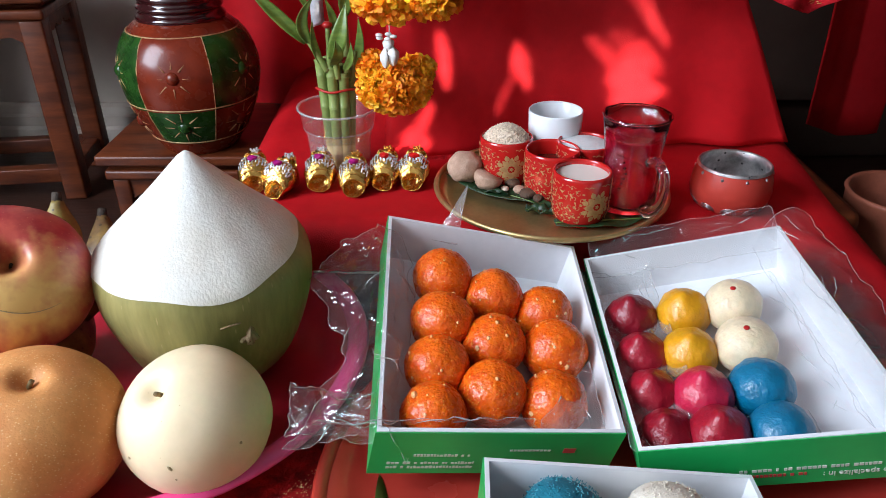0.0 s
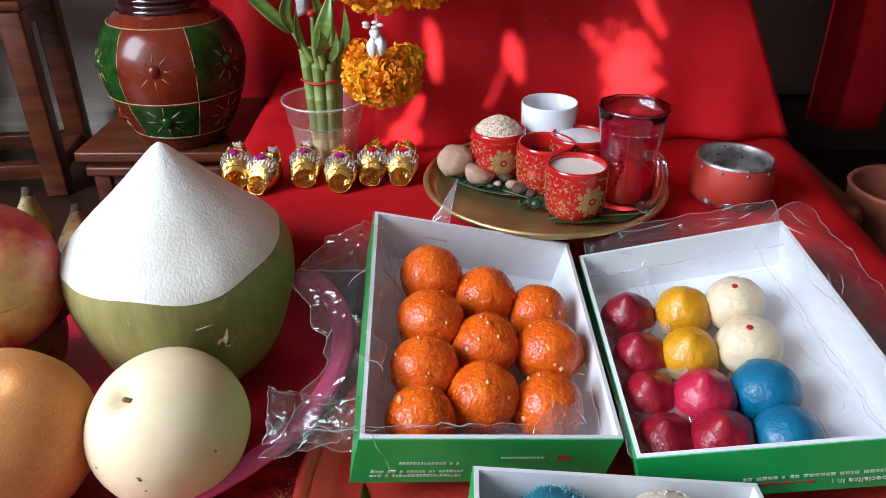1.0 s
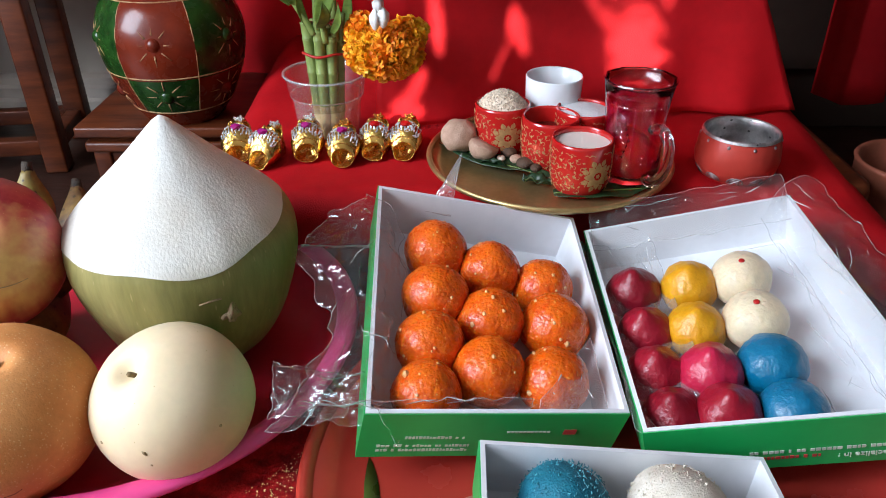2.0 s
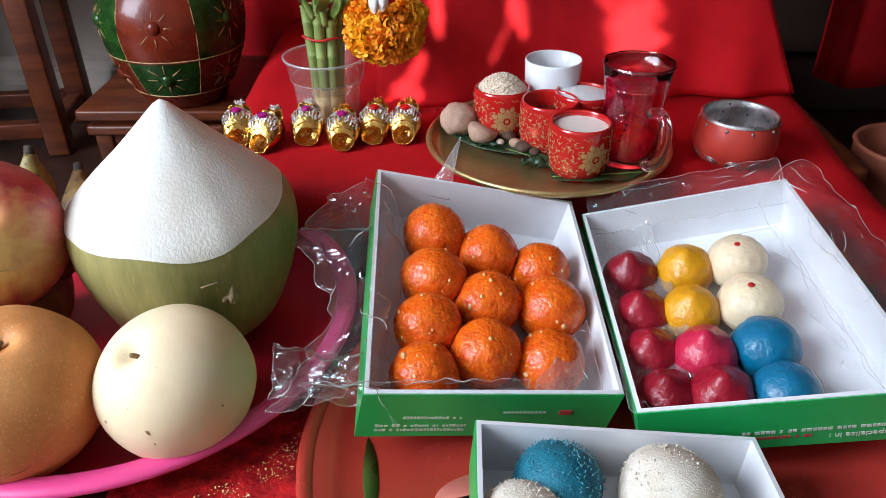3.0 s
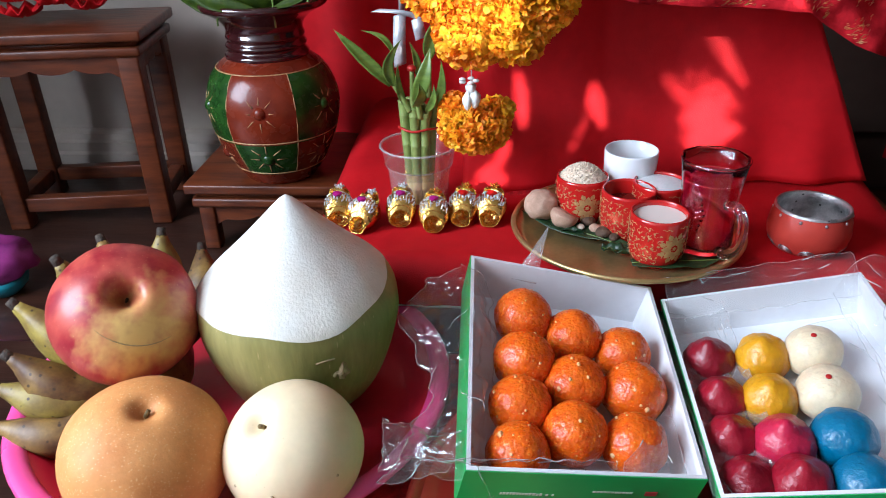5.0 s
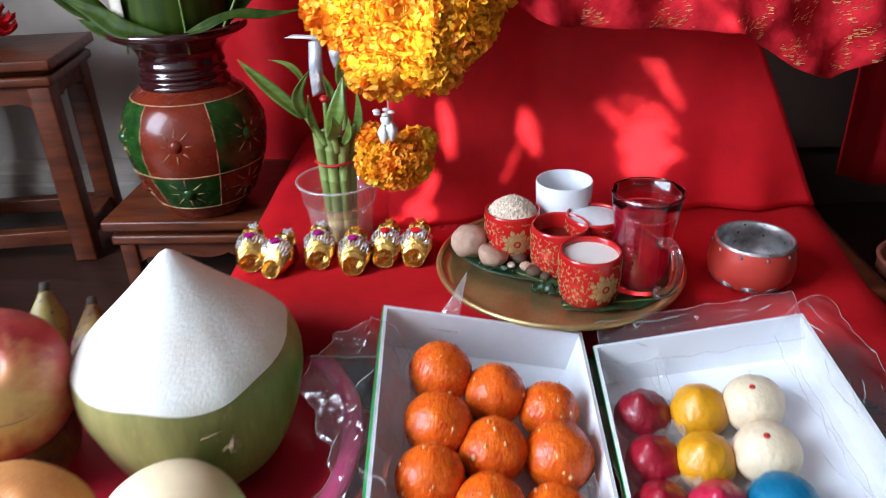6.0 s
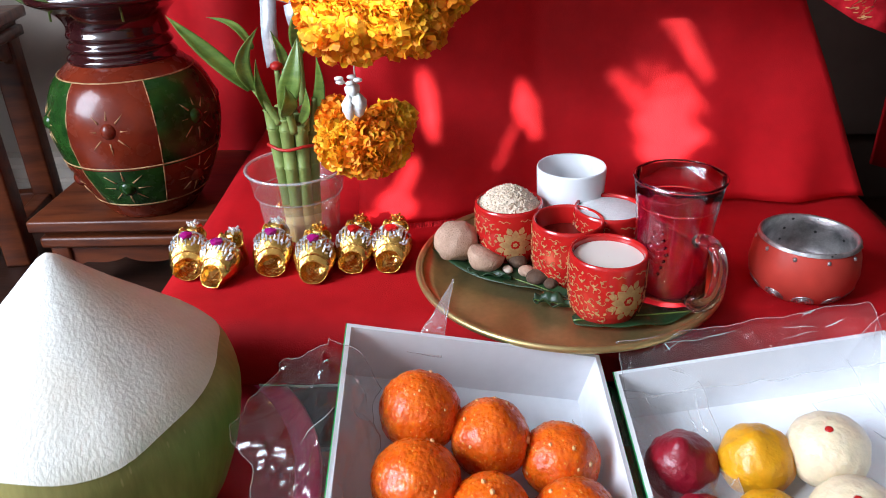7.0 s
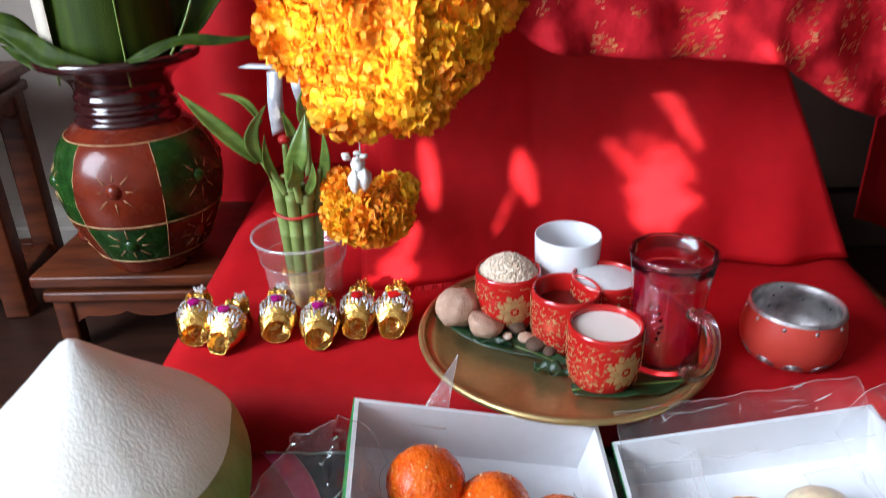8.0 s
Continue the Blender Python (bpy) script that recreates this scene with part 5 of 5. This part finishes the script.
part("liquid", lathe([(0, 0.0082), (0.0198, 0.0082), (0.0241, 0.0122), (0.0235, 0.030), (0.0241, 0.060), (0.0258, 0.074), (0, 0.074)], 48), SYRUP, drink)

def bowl_r(z):
    return float(np.interp(z, [0.0, 0.003, 0.013, 0.022, 0.035, 0.0445], [0.027, 0.032, 0.0385, 0.040, 0.0385, 0.0355]))


for k in range(10):
    bm = bmesh.new()
    for q in (0.0026, 0.0048, 0.0070):
        pts = []
        for i in range(9):
            b = math.pi * i / 8
            z = 0.0050 + q * math.sin(b)
            a = 2 * math.pi * k / 10 + q * math.cos(b) / 0.034
            pts.append(((bowl_r(z) + 0.0001) * math.cos(a), (bowl_r(z) + 0.0001) * math.sin(a), z))
        tube(bm, pts, 0.0009, 5)
    part("lotus_stud", bm, TARNISH, bowl, "tarnished silver lotus")
    a = 2 * math.pi * (k + 0.5) / 10
    part("rim_stud", ball(bmesh.new(), (0.0366 * math.cos(a), 0.0366 * math.sin(a), 0.0405), (0.0017, 0.0017, 0.0022), 1), TARNISH, bowl, "small silver stud")

# ---------------------------------------------------------------- leaves and nuts on the brass tray


def tray_leaf(label, p, q, width, lift, seed):
    p, q = Vector((*p, CLOTH + 0.0038)), Vector((*q, CLOTH + 0.0038))
    n = (q - p).cross(Vector((0, 0, 1))).normalized()

    def fn(u, v):
        w = width * math.sin(math.pi * (0.05 + 0.95 * u) ** 0.8) * (2 * v - 1)
        c = p.lerp(q, u) + n * w
        c.z += 0.0006 + lift * (0.5 + 0.5 * nz(u * 5, v * 2, seed)) * (0.3 + abs(2 * v - 1)) + 0.0015 * math.sin(u * 9 + seed) * max(0, 2 * v - 1) + 0.0018
        return c
    t = thing("betel_leaf", label, "leaf", group="leaves on the tray")
    part("blade", sheet(fn, 34, 10, 0.0006), LEAF_DARK, t)
    part("midrib", tube(bmesh.new(), [fn(i / 16, 0.5) + Vector((0, 0, 0.0009)) for i in range(17)], 0.0006, 5), LEAF, t, "paler midrib")
    return t


tray_leaf("dark green betel leaf lying on the brass tray", (0.004, 0.692), (0.112, 0.604), 0.016, 0.006, 1)
tray_leaf("dark green betel leaf under the milk cup", (0.100, 0.586), (0.190, 0.596), 0.015, 0.003, 5)
tray_leaf("folded dark green leaf tip on the brass tray", (0.030, 0.655), (0.062, 0.640), 0.007, 0.008, 8)
tray_leaf("folded dark green leaf tip beside the milk cup", (0.076, 0.612), (0.104, 0.600), 0.007, 0.009, 11)


def nut(name, label, x, y, r, squash, material, seed, cut=False):
    t = thing(name, label, "nut", pose(x, y, CLOTH + 0.0075, 0, 0, seed * 40))
    bm = ball(bmesh.new(), (0, 0, r * squash * 0.92), (r, r * 0.9, r * squash), 4, 0.10, 110, seed=seed)
    if cut:
        bmesh.ops.bisect_plane(bm, geom=bm.verts[:] + bm.edges[:] + bm.faces[:], plane_co=(0, 0, r * squash * 1.15), plane_no=(0.15, -0.35, 1), clear_outer=True)
        bmesh.ops.holes_fill(bm, edges=[e for e in bm.edges if e.is_boundary])
    part("shell", bm, material, t)
    return t


nut("betel_nut", "whole round pinkish brown betel nut", 0.022, 0.678, 0.0185, 0.86, NUTMEG, 1)
nut("betel_nut_half", "halved pinkish brown betel nut with a ridge", 0.044, 0.660, 0.0155, 0.80, NUTMEG, 2, True)
for x, y, r, m, s, label in ((0.068, 0.662, 0.008, NUTDARK, 3, "rough dark dried bark piece"), (0.074, 0.648, 0.0065, NUTMEG, 4, "small pale dried nut piece"), (0.081, 0.637, 0.0085, NUTDARK, 5, "rough dark dried bark piece"),
                             (0.090, 0.630, 0.006, NUTDARK, 6, "rough dark dried bark piece"), (0.060, 0.652, 0.0045, RICE, 7, "small pale dried nut piece"), (0.094, 0.640, 0.005, NUTMEG, 8, "small pale dried nut piece")):
    nut("bark_piece" if m is NUTDARK else "nut_piece", label, x, y, r, 0.62, m, s)
bud = thing("jasmine_bud", "small pale green and white flower bud on the tray", "flower", pose(0.034, 0.697, CLOTH + 0.006))
for k in range(6):
    part("bud_petal", ball(bmesh.new(), (0.004 * math.cos(k), 0.004 * math.sin(k), 0.006 + 0.003 * (k % 3)), (0.0042, 0.0036, 0.0046), 2), JASMINE if k % 2 else LEAF, bud)

# ---------------------------------------------------------------- sweets in the boxes


def laddu(p, r, seed):
    t = thing("laddu", "round sticky orange laddu with nut bits", "sweet", Matrix.Translation(p), group="laddus in the box")
    bm = ball(bmesh.new(), (0, 0, 0), (r, r, r * 0.96), 5, 0.06, 70, seed=seed)
    for v in bm.verts:
        q = v.co * 420 + Vector((seed, 0, 0))
        v.co *= 1 + 0.028 * noise.noise(q) + 0.014 * noise.noise(q * 2.1)
    part("ball", bm, LADDU, t)
    rnd = random.Random(seed)
    for k in range(11):
        d = Vector((rnd.gauss(0, 1), rnd.gauss(-0.3, 1), abs(rnd.gauss(0.3, 0.8)))).normalized()
        s = rnd.uniform(0.0008, 0.0016) if k else 0.0024
        part("nut_bit", ball(bmesh.new(), d * r * 0.955, (s, s * 1.3, s), 1), NUTBIT, t, "pale nut bit", False)


for k, (u, v, r) in enumerate(((0.297, 0.221, 0.0212), (0.552, 0.295, 0.0207), (0.801, 0.356, 0.0200), (0.291, 0.455, 0.0212), (0.530, 0.550, 0.0210), (0.814, 0.565, 0.0220), (0.262, 0.667, 0.0206), (0.500, 0.775, 0.0212), (0.245, 0.860, 0.0196), (0.770, 0.805, 0.0206))):
    laddu(in_box(BOX_A, down_a, u, v, 0.041 - 1.08 * r), 1.13 * r, k + 1)


def dough(p, r, key, seed, point, up):
    """A soft sweet, pinched at the top where point is set."""
    t = thing("dough_sweet", {"white": "round cream white dough sweet with a red dot", "blue": "round glossy blue dough sweet"}.get(key, "pinched glossy " + key.replace("_", " ") + " dough sweet"), "sweet",
              Matrix.Translation(p) @ Vector(up).to_track_quat("Z", "Y").to_matrix().to_4x4(), group="coloured sweets in the box")
    bm = bmesh.new()
    bmesh.ops.create_icosphere(bm, subdivisions=4, radius=1)
    for vv in bm.verts:
        c = vv.co.copy()
        a = math.atan2(c.y, c.x)
        top = max(0, c.z)
        k = 1 + 0.05 * nz(c.x * 1.5 + seed, c.y * 1.5, c.z * 1.5) + 0.02 * nz(c.x * 5 + seed, c.y * 5, c.z * 5)
        if point:
            k += (0.16 if key == "yellow" else 0.34) * math.exp(-((1 - c.z) / 0.03)) + (0.06 if key == "yellow" else 0.16) * math.exp(-((1 - c.z) / 0.2)) + 0.070 * top ** 0.7 * abs(math.sin(5.5 * a + seed + 3.5 * nz(c.x * 1.6, c.y * 1.6 + seed, c.z))) * (1 - top ** 8)
            k += 0.05 * top * nz(c.x * 3 + seed, c.y * 3, c.z * 3)
        else:
            k += 0.03 * nz(c.x * 6 + seed, c.y * 6, c.z * 6) * (key == "blue") + 0.012 * nz(c.x * 9 + seed, c.y * 9, c.z * 9)
        vv.co = Vector((c.x, c.y, c.z * 0.90)) * r * k
    part("dough", bm, SWEET[key], t)
    if key == "white":
        part("dot", ball(bmesh.new(), (0, 0, r * 0.905), (0.0022, 0.0022, 0.0008), 2), DOT, t, "red food-colour dot")


for k, (u, v, r, key, point) in enumerate(((0.155, 0.300, 0.0215, "dark_red", True), (0.145, 0.505, 0.0206, "crimson", True), (0.335, 0.717, 0.0219, "pink", True), (0.335, 0.885, 0.0216, "crimson", True), (0.138, 0.870, 0.0204, "dark_red", True),
                                           (0.130, 0.690, 0.0206, "crimson", True), (0.405, 0.302, 0.0215, "yellow", True), (0.355, 0.515, 0.0212, "yellow", True), (0.635, 0.298, 0.0228, "white", False), (0.600, 0.509, 0.0232, "white", False),
                                           (0.575, 0.706, 0.0225, "blue", False), (0.565, 0.885, 0.0214, "blue", False))):
    dough(in_box(BOX_B, down_b, u, v, 0.041 - 0.86 * r), 0.96 * r, key, k, point, -down_b + Vector((0, -0.15, 0)))


def dusted(p, r, material, seed):
    t = thing("coconut_sweet", "soft round sweet dusted with grated coconut, " + ("teal" if material is TEAL else "cream white"), "sweet", Matrix.Translation(p), group="coconut sweets in the box")
    part("dough", ball(bmesh.new(), (0, 0, 0), (r, r, r * 0.82), 4, 0.10, 40, seed=seed), material, t)
    rnd = random.Random(seed)
    bm = bmesh.new()
    for k in range(560):
        d = Vector((rnd.gauss(0, 1), rnd.gauss(0, 1), rnd.gauss(0.3, 1))).normalized()
        q = Vector((d.x * r, d.y * r, d.z * r * 0.82)) * rnd.uniform(0.98, 1.04)
        ball(bm, q, (0.0010, 0.0004, 0.0003), 0, rot=Euler((rnd.uniform(0, 6), rnd.uniform(0, 6), rnd.uniform(0, 6))).to_matrix())
    tagged(part("coconut_coating", bm, TEAL_FUZZ if material is TEAL else COCO, t, "fine grated coconut", False), kind="stuff")


for k, (u, v, r, m) in enumerate(((0.285, 0.135, 0.0250, TEAL), (0.655, 0.160, 0.0275, COCO), (0.150, 0.275, 0.0245, COCO), (0.470, 0.330, 0.0250, COCO), (0.840, 0.360, 0.0250, COCO), (0.30, 0.62, 0.025, COCO), (0.66, 0.64, 0.025, TEAL))):
    dusted(in_box(BOX_C, down_c, u, v, 0.036 - 0.82 * r), r, m, k + 20)

# ---------------------------------------------------------------- printing on the boxes


def front_place(corners, down, u, drop, out=0.0006):
    a, b = Vector(corners[3]), Vector(corners[2])
    n = (b - a).cross(down).normalized()
    if n.y > 0:
        n = -n
    return a.lerp(b, u) + drop * down + n * out


def bar(box, corners, down, u0, u1, d0, d1, material):
    a = [front_place(corners, down, u, d, 0.0002) for u, d in ((u0, d1), (u1, d1), (u1, d0), (u0, d0))]
    b = [front_place(corners, down, u, d, 0.0005) for u, d in ((u0, d1), (u1, d1), (u1, d0), (u0, d0))]
    part("print_bar", hexa(bmesh.new(), a + b), material, box, "line of printing too small to read", False)


rnd = random.Random(1)
for d, u0, u1 in ((0.022, 0.17, 0.41), (0.0300, 0.07, 0.42), (0.0345, 0.07, 0.42)):
    u = u0
    while u < u1:
        w = rnd.uniform(0.007, 0.014)
        bar(box_a, BOX_A, down_a, u, min(u1, u + w), d + rnd.choice((0, 0, 0.0006)), d + 0.0023, PRINT_W)
        u += w + (0.004 if rnd.random() < 0.8 else 0.016)
bar(box_a, BOX_A, down_a, 0.77, 0.82, 0.016, 0.0205, PRINT_R)
for k in range(11):
    bar(box_a, BOX_A, down_a, 0.55 + 0.0155 * k, 0.561 + 0.0155 * k, 0.0172, 0.0188, PRINT_W)
for d, u0, u1 in ((0.0265, 0.36, 0.50), (0.032, 0.40, 0.60), (0.0265, 0.52, 0.86)):
    u = u0
    while u < u1:
        w = rnd.uniform(0.009, 0.017)
        bar(box_b, BOX_B, down_b, u, min(u1, u + w), d, d + 0.0024, PRINT_R if d > 0.03 else PRINT_W)
        u += w + (0.004 if rnd.random() < 0.8 else 0.016)
txt = bpy.data.curves.new("lettering", "FONT")
txt.body, txt.size, txt.extrude = "We specialize in :", 0.0062, 0.0002
txt.materials.append(PRINT_W)
word = new("lettering", txt)
word.parent = box_b
ex = -(Vector(BOX_B[2]) - Vector(BOX_B[3])).normalized()
ey = Vector(down_b) - ex * ex.dot(down_b)
ey.normalize()
mw = Matrix((ex, ey, ex.cross(ey))).transposed().to_4x4()
mw.translation = front_place(BOX_B, down_b, 0.92, 0.0325, 0.0009)
word.matrix_basis = mw
tagged(word, "white printed words, upside down")

# ---------------------------------------------------------------- printed fruit on the red tray, cloth under the trays
for x, y, rx, ry, turn, m, label in ((0.025, 0.285, 0.045, 0.032, 20, PRINT_ORANGE, "printed orange fruit"), (0.035, 0.318, 0.035, 0.018, 10, PRINT_PINK, "printed pink fruit"), (-0.045, 0.335, 0.010, 0.035, 8, PRINT_GREEN, "printed green leaf"), (0.23, 0.25, 0.03, 0.04, 30, PRINT_ORANGE, "printed orange fruit")):
    bm = lathe([(0, 0.0046), (1, 0.0046), (1, 0.0042), (0, 0.0042)], 32)
    bmesh.ops.transform(bm, matrix=pose(x - 0.107, y - 0.345, 0, 0, 0, turn) @ Matrix.Diagonal((rx, ry, 1, 1)), verts=bm.verts[:])
    part("fruit_print", bm, m, redtray, label)


def under_cloth(u, v):
    x, y = -0.20 + 0.68 * u, 0.06 + 0.49 * v
    return x, y, TABLE + 0.0012 + 0.0014 * (0.5 + 0.5 * nz(x * 30, y * 30)) + 0.0012 * abs(nz(x * 55, y * 55, 2)) - (0.0 if 0.02 < v else 0.01)


runner = thing("brocade_runner", "red brocade table runner flecked with gold under the trays", "table runner")
part("cloth", sheet(under_cloth, 80, 60, 0.001), RUNNER, runner)
rnd = random.Random(15)
bm = bmesh.new()
for k in range(7000):
    x, y = rnd.uniform(-0.19, 0.02), rnd.uniform(0.16, 0.40)
    if nz(x * 45, y * 45, 3) < -0.12 or math.hypot(x - 0.107, y - 0.345) < 0.196 or math.hypot(x + 0.240, y - 0.476) < 0.184:
        continue
    a, s = rnd.uniform(0, 6.28), rnd.uniform(0.0003, 0.0007)
    z = under_cloth((x + 0.20) / 0.68, (y - 0.06) / 0.49)[2] + 0.0016
    bm.faces.new([bm.verts.new((x + s * math.cos(a + i * 1.571), y + s * math.sin(a + i * 1.571), z + 0.0004 * (i % 2))) for i in range(4)])
tagged(part("gold_glitter", bm, GOLD_THREAD, runner, "scattered gold flecks", False), kind="stuff")

# ---------------------------------------------------------------- cellophane


def crumple(p, amp, seed, f=55):
    """Sharp folds in several random directions: flat facets between straight creases."""
    rnd = random.Random(seed)
    q, out = Vector(p) * f, Vector()
    q += Vector((noise.noise(q * 0.5), noise.noise(q * 0.5 + Vector((7, 1, 3))), noise.noise(q * 0.5 + Vector((2, 9, 5))))) * 0.6
    for k, share in enumerate((1.0, 0.8, 0.55, 0.4, 0.3)):
        d = Vector((rnd.gauss(0, 1), rnd.gauss(0, 1), rnd.gauss(0, 1))).normalized()
        n = Vector((rnd.gauss(0, 1), rnd.gauss(0, 1), rnd.gauss(0, 1))).normalized()
        x = q.dot(d) * (0.7 + 0.55 * k) + rnd.uniform(0, 9)
        out += n * share * (abs(x % 2 - 1) - 0.5)
    return out * amp * 0.55


def film(label, fn, nu, nv, amp, seed, f=42, material=None):
    def g(u, v):
        p = Vector(fn(u, v))
        return p + crumple(p, amp, seed, f) + crumple(p, amp * 0.3, seed + 7, f * 2.7)
    t = thing("cellophane_sheet", label, "film")
    part("film", sheet(g, nu, nv), material or FILM, t, smooth=False)
    # Whitish tubes round the border paint the glint of the film's edge.
    for edge in ([g(i / nu, 0) for i in range(nu + 1)], [g(i / nu, 1) for i in range(nu + 1)], [g(0, i / nv) for i in range(nv + 1)], [g(1, i / nv) for i in range(nv + 1)]):
        part("edge_glint", tube(bmesh.new(), edge, 0.00022, 4), FILM_EDGE, t, "whitish tube painted as the glint of a cut edge")
    rnd = random.Random(seed)
    # Random whitish tubes on the film paint glints along folds.
    for k in range(14):
        u0, v0, a, ln = rnd.random(), rnd.random(), rnd.uniform(0, 6.28), rnd.uniform(0.08, 0.25)
        line = [(u0 + ln * q / 8 * math.cos(a), v0 + ln * q / 8 * math.sin(a)) for q in range(9)]
        line = [g(u, v) + Vector((0, 0, 0.0002)) for u, v in line if 0 <= u <= 1 and 0 <= v <= 1]
        if len(line) > 3:
            part("crease", tube(bmesh.new(), line, rnd.choice((0.00018, 0.00026, 0.00045)), 4, taper=lambda q: 0.2 + 0.8 * math.sin(math.pi * q)), CREASE_GLINT, t, "whitish tube painted as the glint of a fold")
    return t


def left_wrap(u, v):
    """v from inside the box over the left wall to the outside."""
    vv = 0.10 + 0.90 * u
    prof = smooth_line([(0.16, 0, 0.030), (0.09, 0, 0.012), (0.03, 0, -0.004), (-0.05, 0, -0.006), (-0.11, 0, 0.006), (-0.13 - 0.20 * (1 - abs((2.6 * u + 0.35) % 2 - 1)), 0, 0.016)], 6)
    p = prof[min(len(prof) - 1, int(round(v * (len(prof) - 1))))]
    return in_box(BOX_A, down_a, p.x, vv, p.z)


film("crumpled clear cellophane folded over the green box side", left_wrap, 64, 44, 0.016, 1, 48)
film("crumpled bunch of clear cellophane at the corner of the green box", lambda u, v: in_box(BOX_A, down_a, -0.34 + 0.36 * u, 0.78 + 0.18 * v + 0.03 * u, 0.016 - 0.012 * math.sin(3 * v)), 44, 30, 0.011, 21, 75)
film("crumpled clear cellophane along the front of the laddus", lambda u, v: in_box(BOX_A, down_a, -0.22 + 0.85 * u, 0.90 + 0.07 * v, 0.024 - 0.028 * v), 46, 10, 0.011, 3)
film("clear cellophane corner folded over a laddu", lambda u, v: in_box(BOX_A, down_a, 0.66 + 0.26 * u, 0.98 - 0.26 * v * u - 0.03 * v, 0.004 - 0.004 * v), 12, 12, 0.004, 4, 26, FILM_HAZY)
film("clear cellophane corner over a laddu at the back", lambda u, v: in_box(BOX_A, down_a, 0.84 + 0.10 * u, 0.42 - 0.16 * v, 0.006 + 0.02 * u), 8, 8, 0.003, 6, 26, FILM_HAZY)
film("clear cellophane tip standing up at the back wall", lambda u, v: in_box(BOX_A, down_a, 0.24 + 0.13 * u + 0.08 * v * (1 - u), 0.02 - 0.07 * v, 0.016 - 0.052 * v * (0.4 + 0.6 * u)), 8, 10, 0.004, 8, 26, FILM_HAZY)


def b_wrap(u, v):
    return in_box(BOX_B, down_b, -0.02 + 0.34 * u, 0.03 + 0.95 * v, 0.004 + 0.012 * math.sin(math.pi * u) - 0.004 * v + 0.012 * u)


film("crumpled clear cellophane over the red sweets", b_wrap, 30, 50, 0.011, 11, 48, FILM_HAZY)
film("clear cellophane standing up behind the coloured sweets", lambda u, v: in_box(BOX_B, down_b, 0.04 + 0.94 * u, 0.06 - 0.13 * v, 0.014 - 0.026 * math.sin(1.9 * v)), 44, 16, 0.006, 13)
film("clear cellophane folded over the side of the box", lambda u, v: in_box(BOX_B, down_b, 0.86 + 0.26 * v, 0.0 + 0.95 * u, 0.016 - 0.030 * math.sin(2.2 * v)), 40, 16, 0.007, 15)
film("clear cellophane lying on the box floor", lambda u, v: in_box(BOX_B, down_b, 0.70 + 0.22 * u, 0.08 + 0.86 * v, 0.036 - 0.004 * u), 14, 34, 0.006, 17)

# ---------------------------------------------------------------- hem and glitter of the altar cloth
part("hem", sheet(lambda u, v: Vector(altar_cloth(0.16 + 0.36 * u, 0.004)) + Vector((0, -0.002 + 0.002 * nz(u * 9), -0.003 * v * (0.6 + 0.6 * nz(u * 14, 3)))), 40, 2, 0.0008), JASMINE, table_cloth, "narrow white hem")
rnd = random.Random(31)
bm = bmesh.new()
for k in range(900):
    u, v = rnd.uniform(0.1, 0.95), rnd.gauss(0.185, 0.016)
    p, s = Vector(altar_cloth(u, v)) + Vector((0, -0.0006, 0.0008)), rnd.uniform(0.0004, 0.0009)
    if nz(p.x * 25, p.y * 25, 6) > 0.0:
        bm.faces.new([bm.verts.new(p + Vector((s * math.cos(1.571 * i + k), s * math.sin(1.571 * i + k) * 0.7, s * 0.7 * math.sin(1.571 * i + k)))) for i in range(4)])
tagged(part("glitter", bm, GOLD_THREAD, table_cloth, "specks of gold glitter", False), kind="stuff")
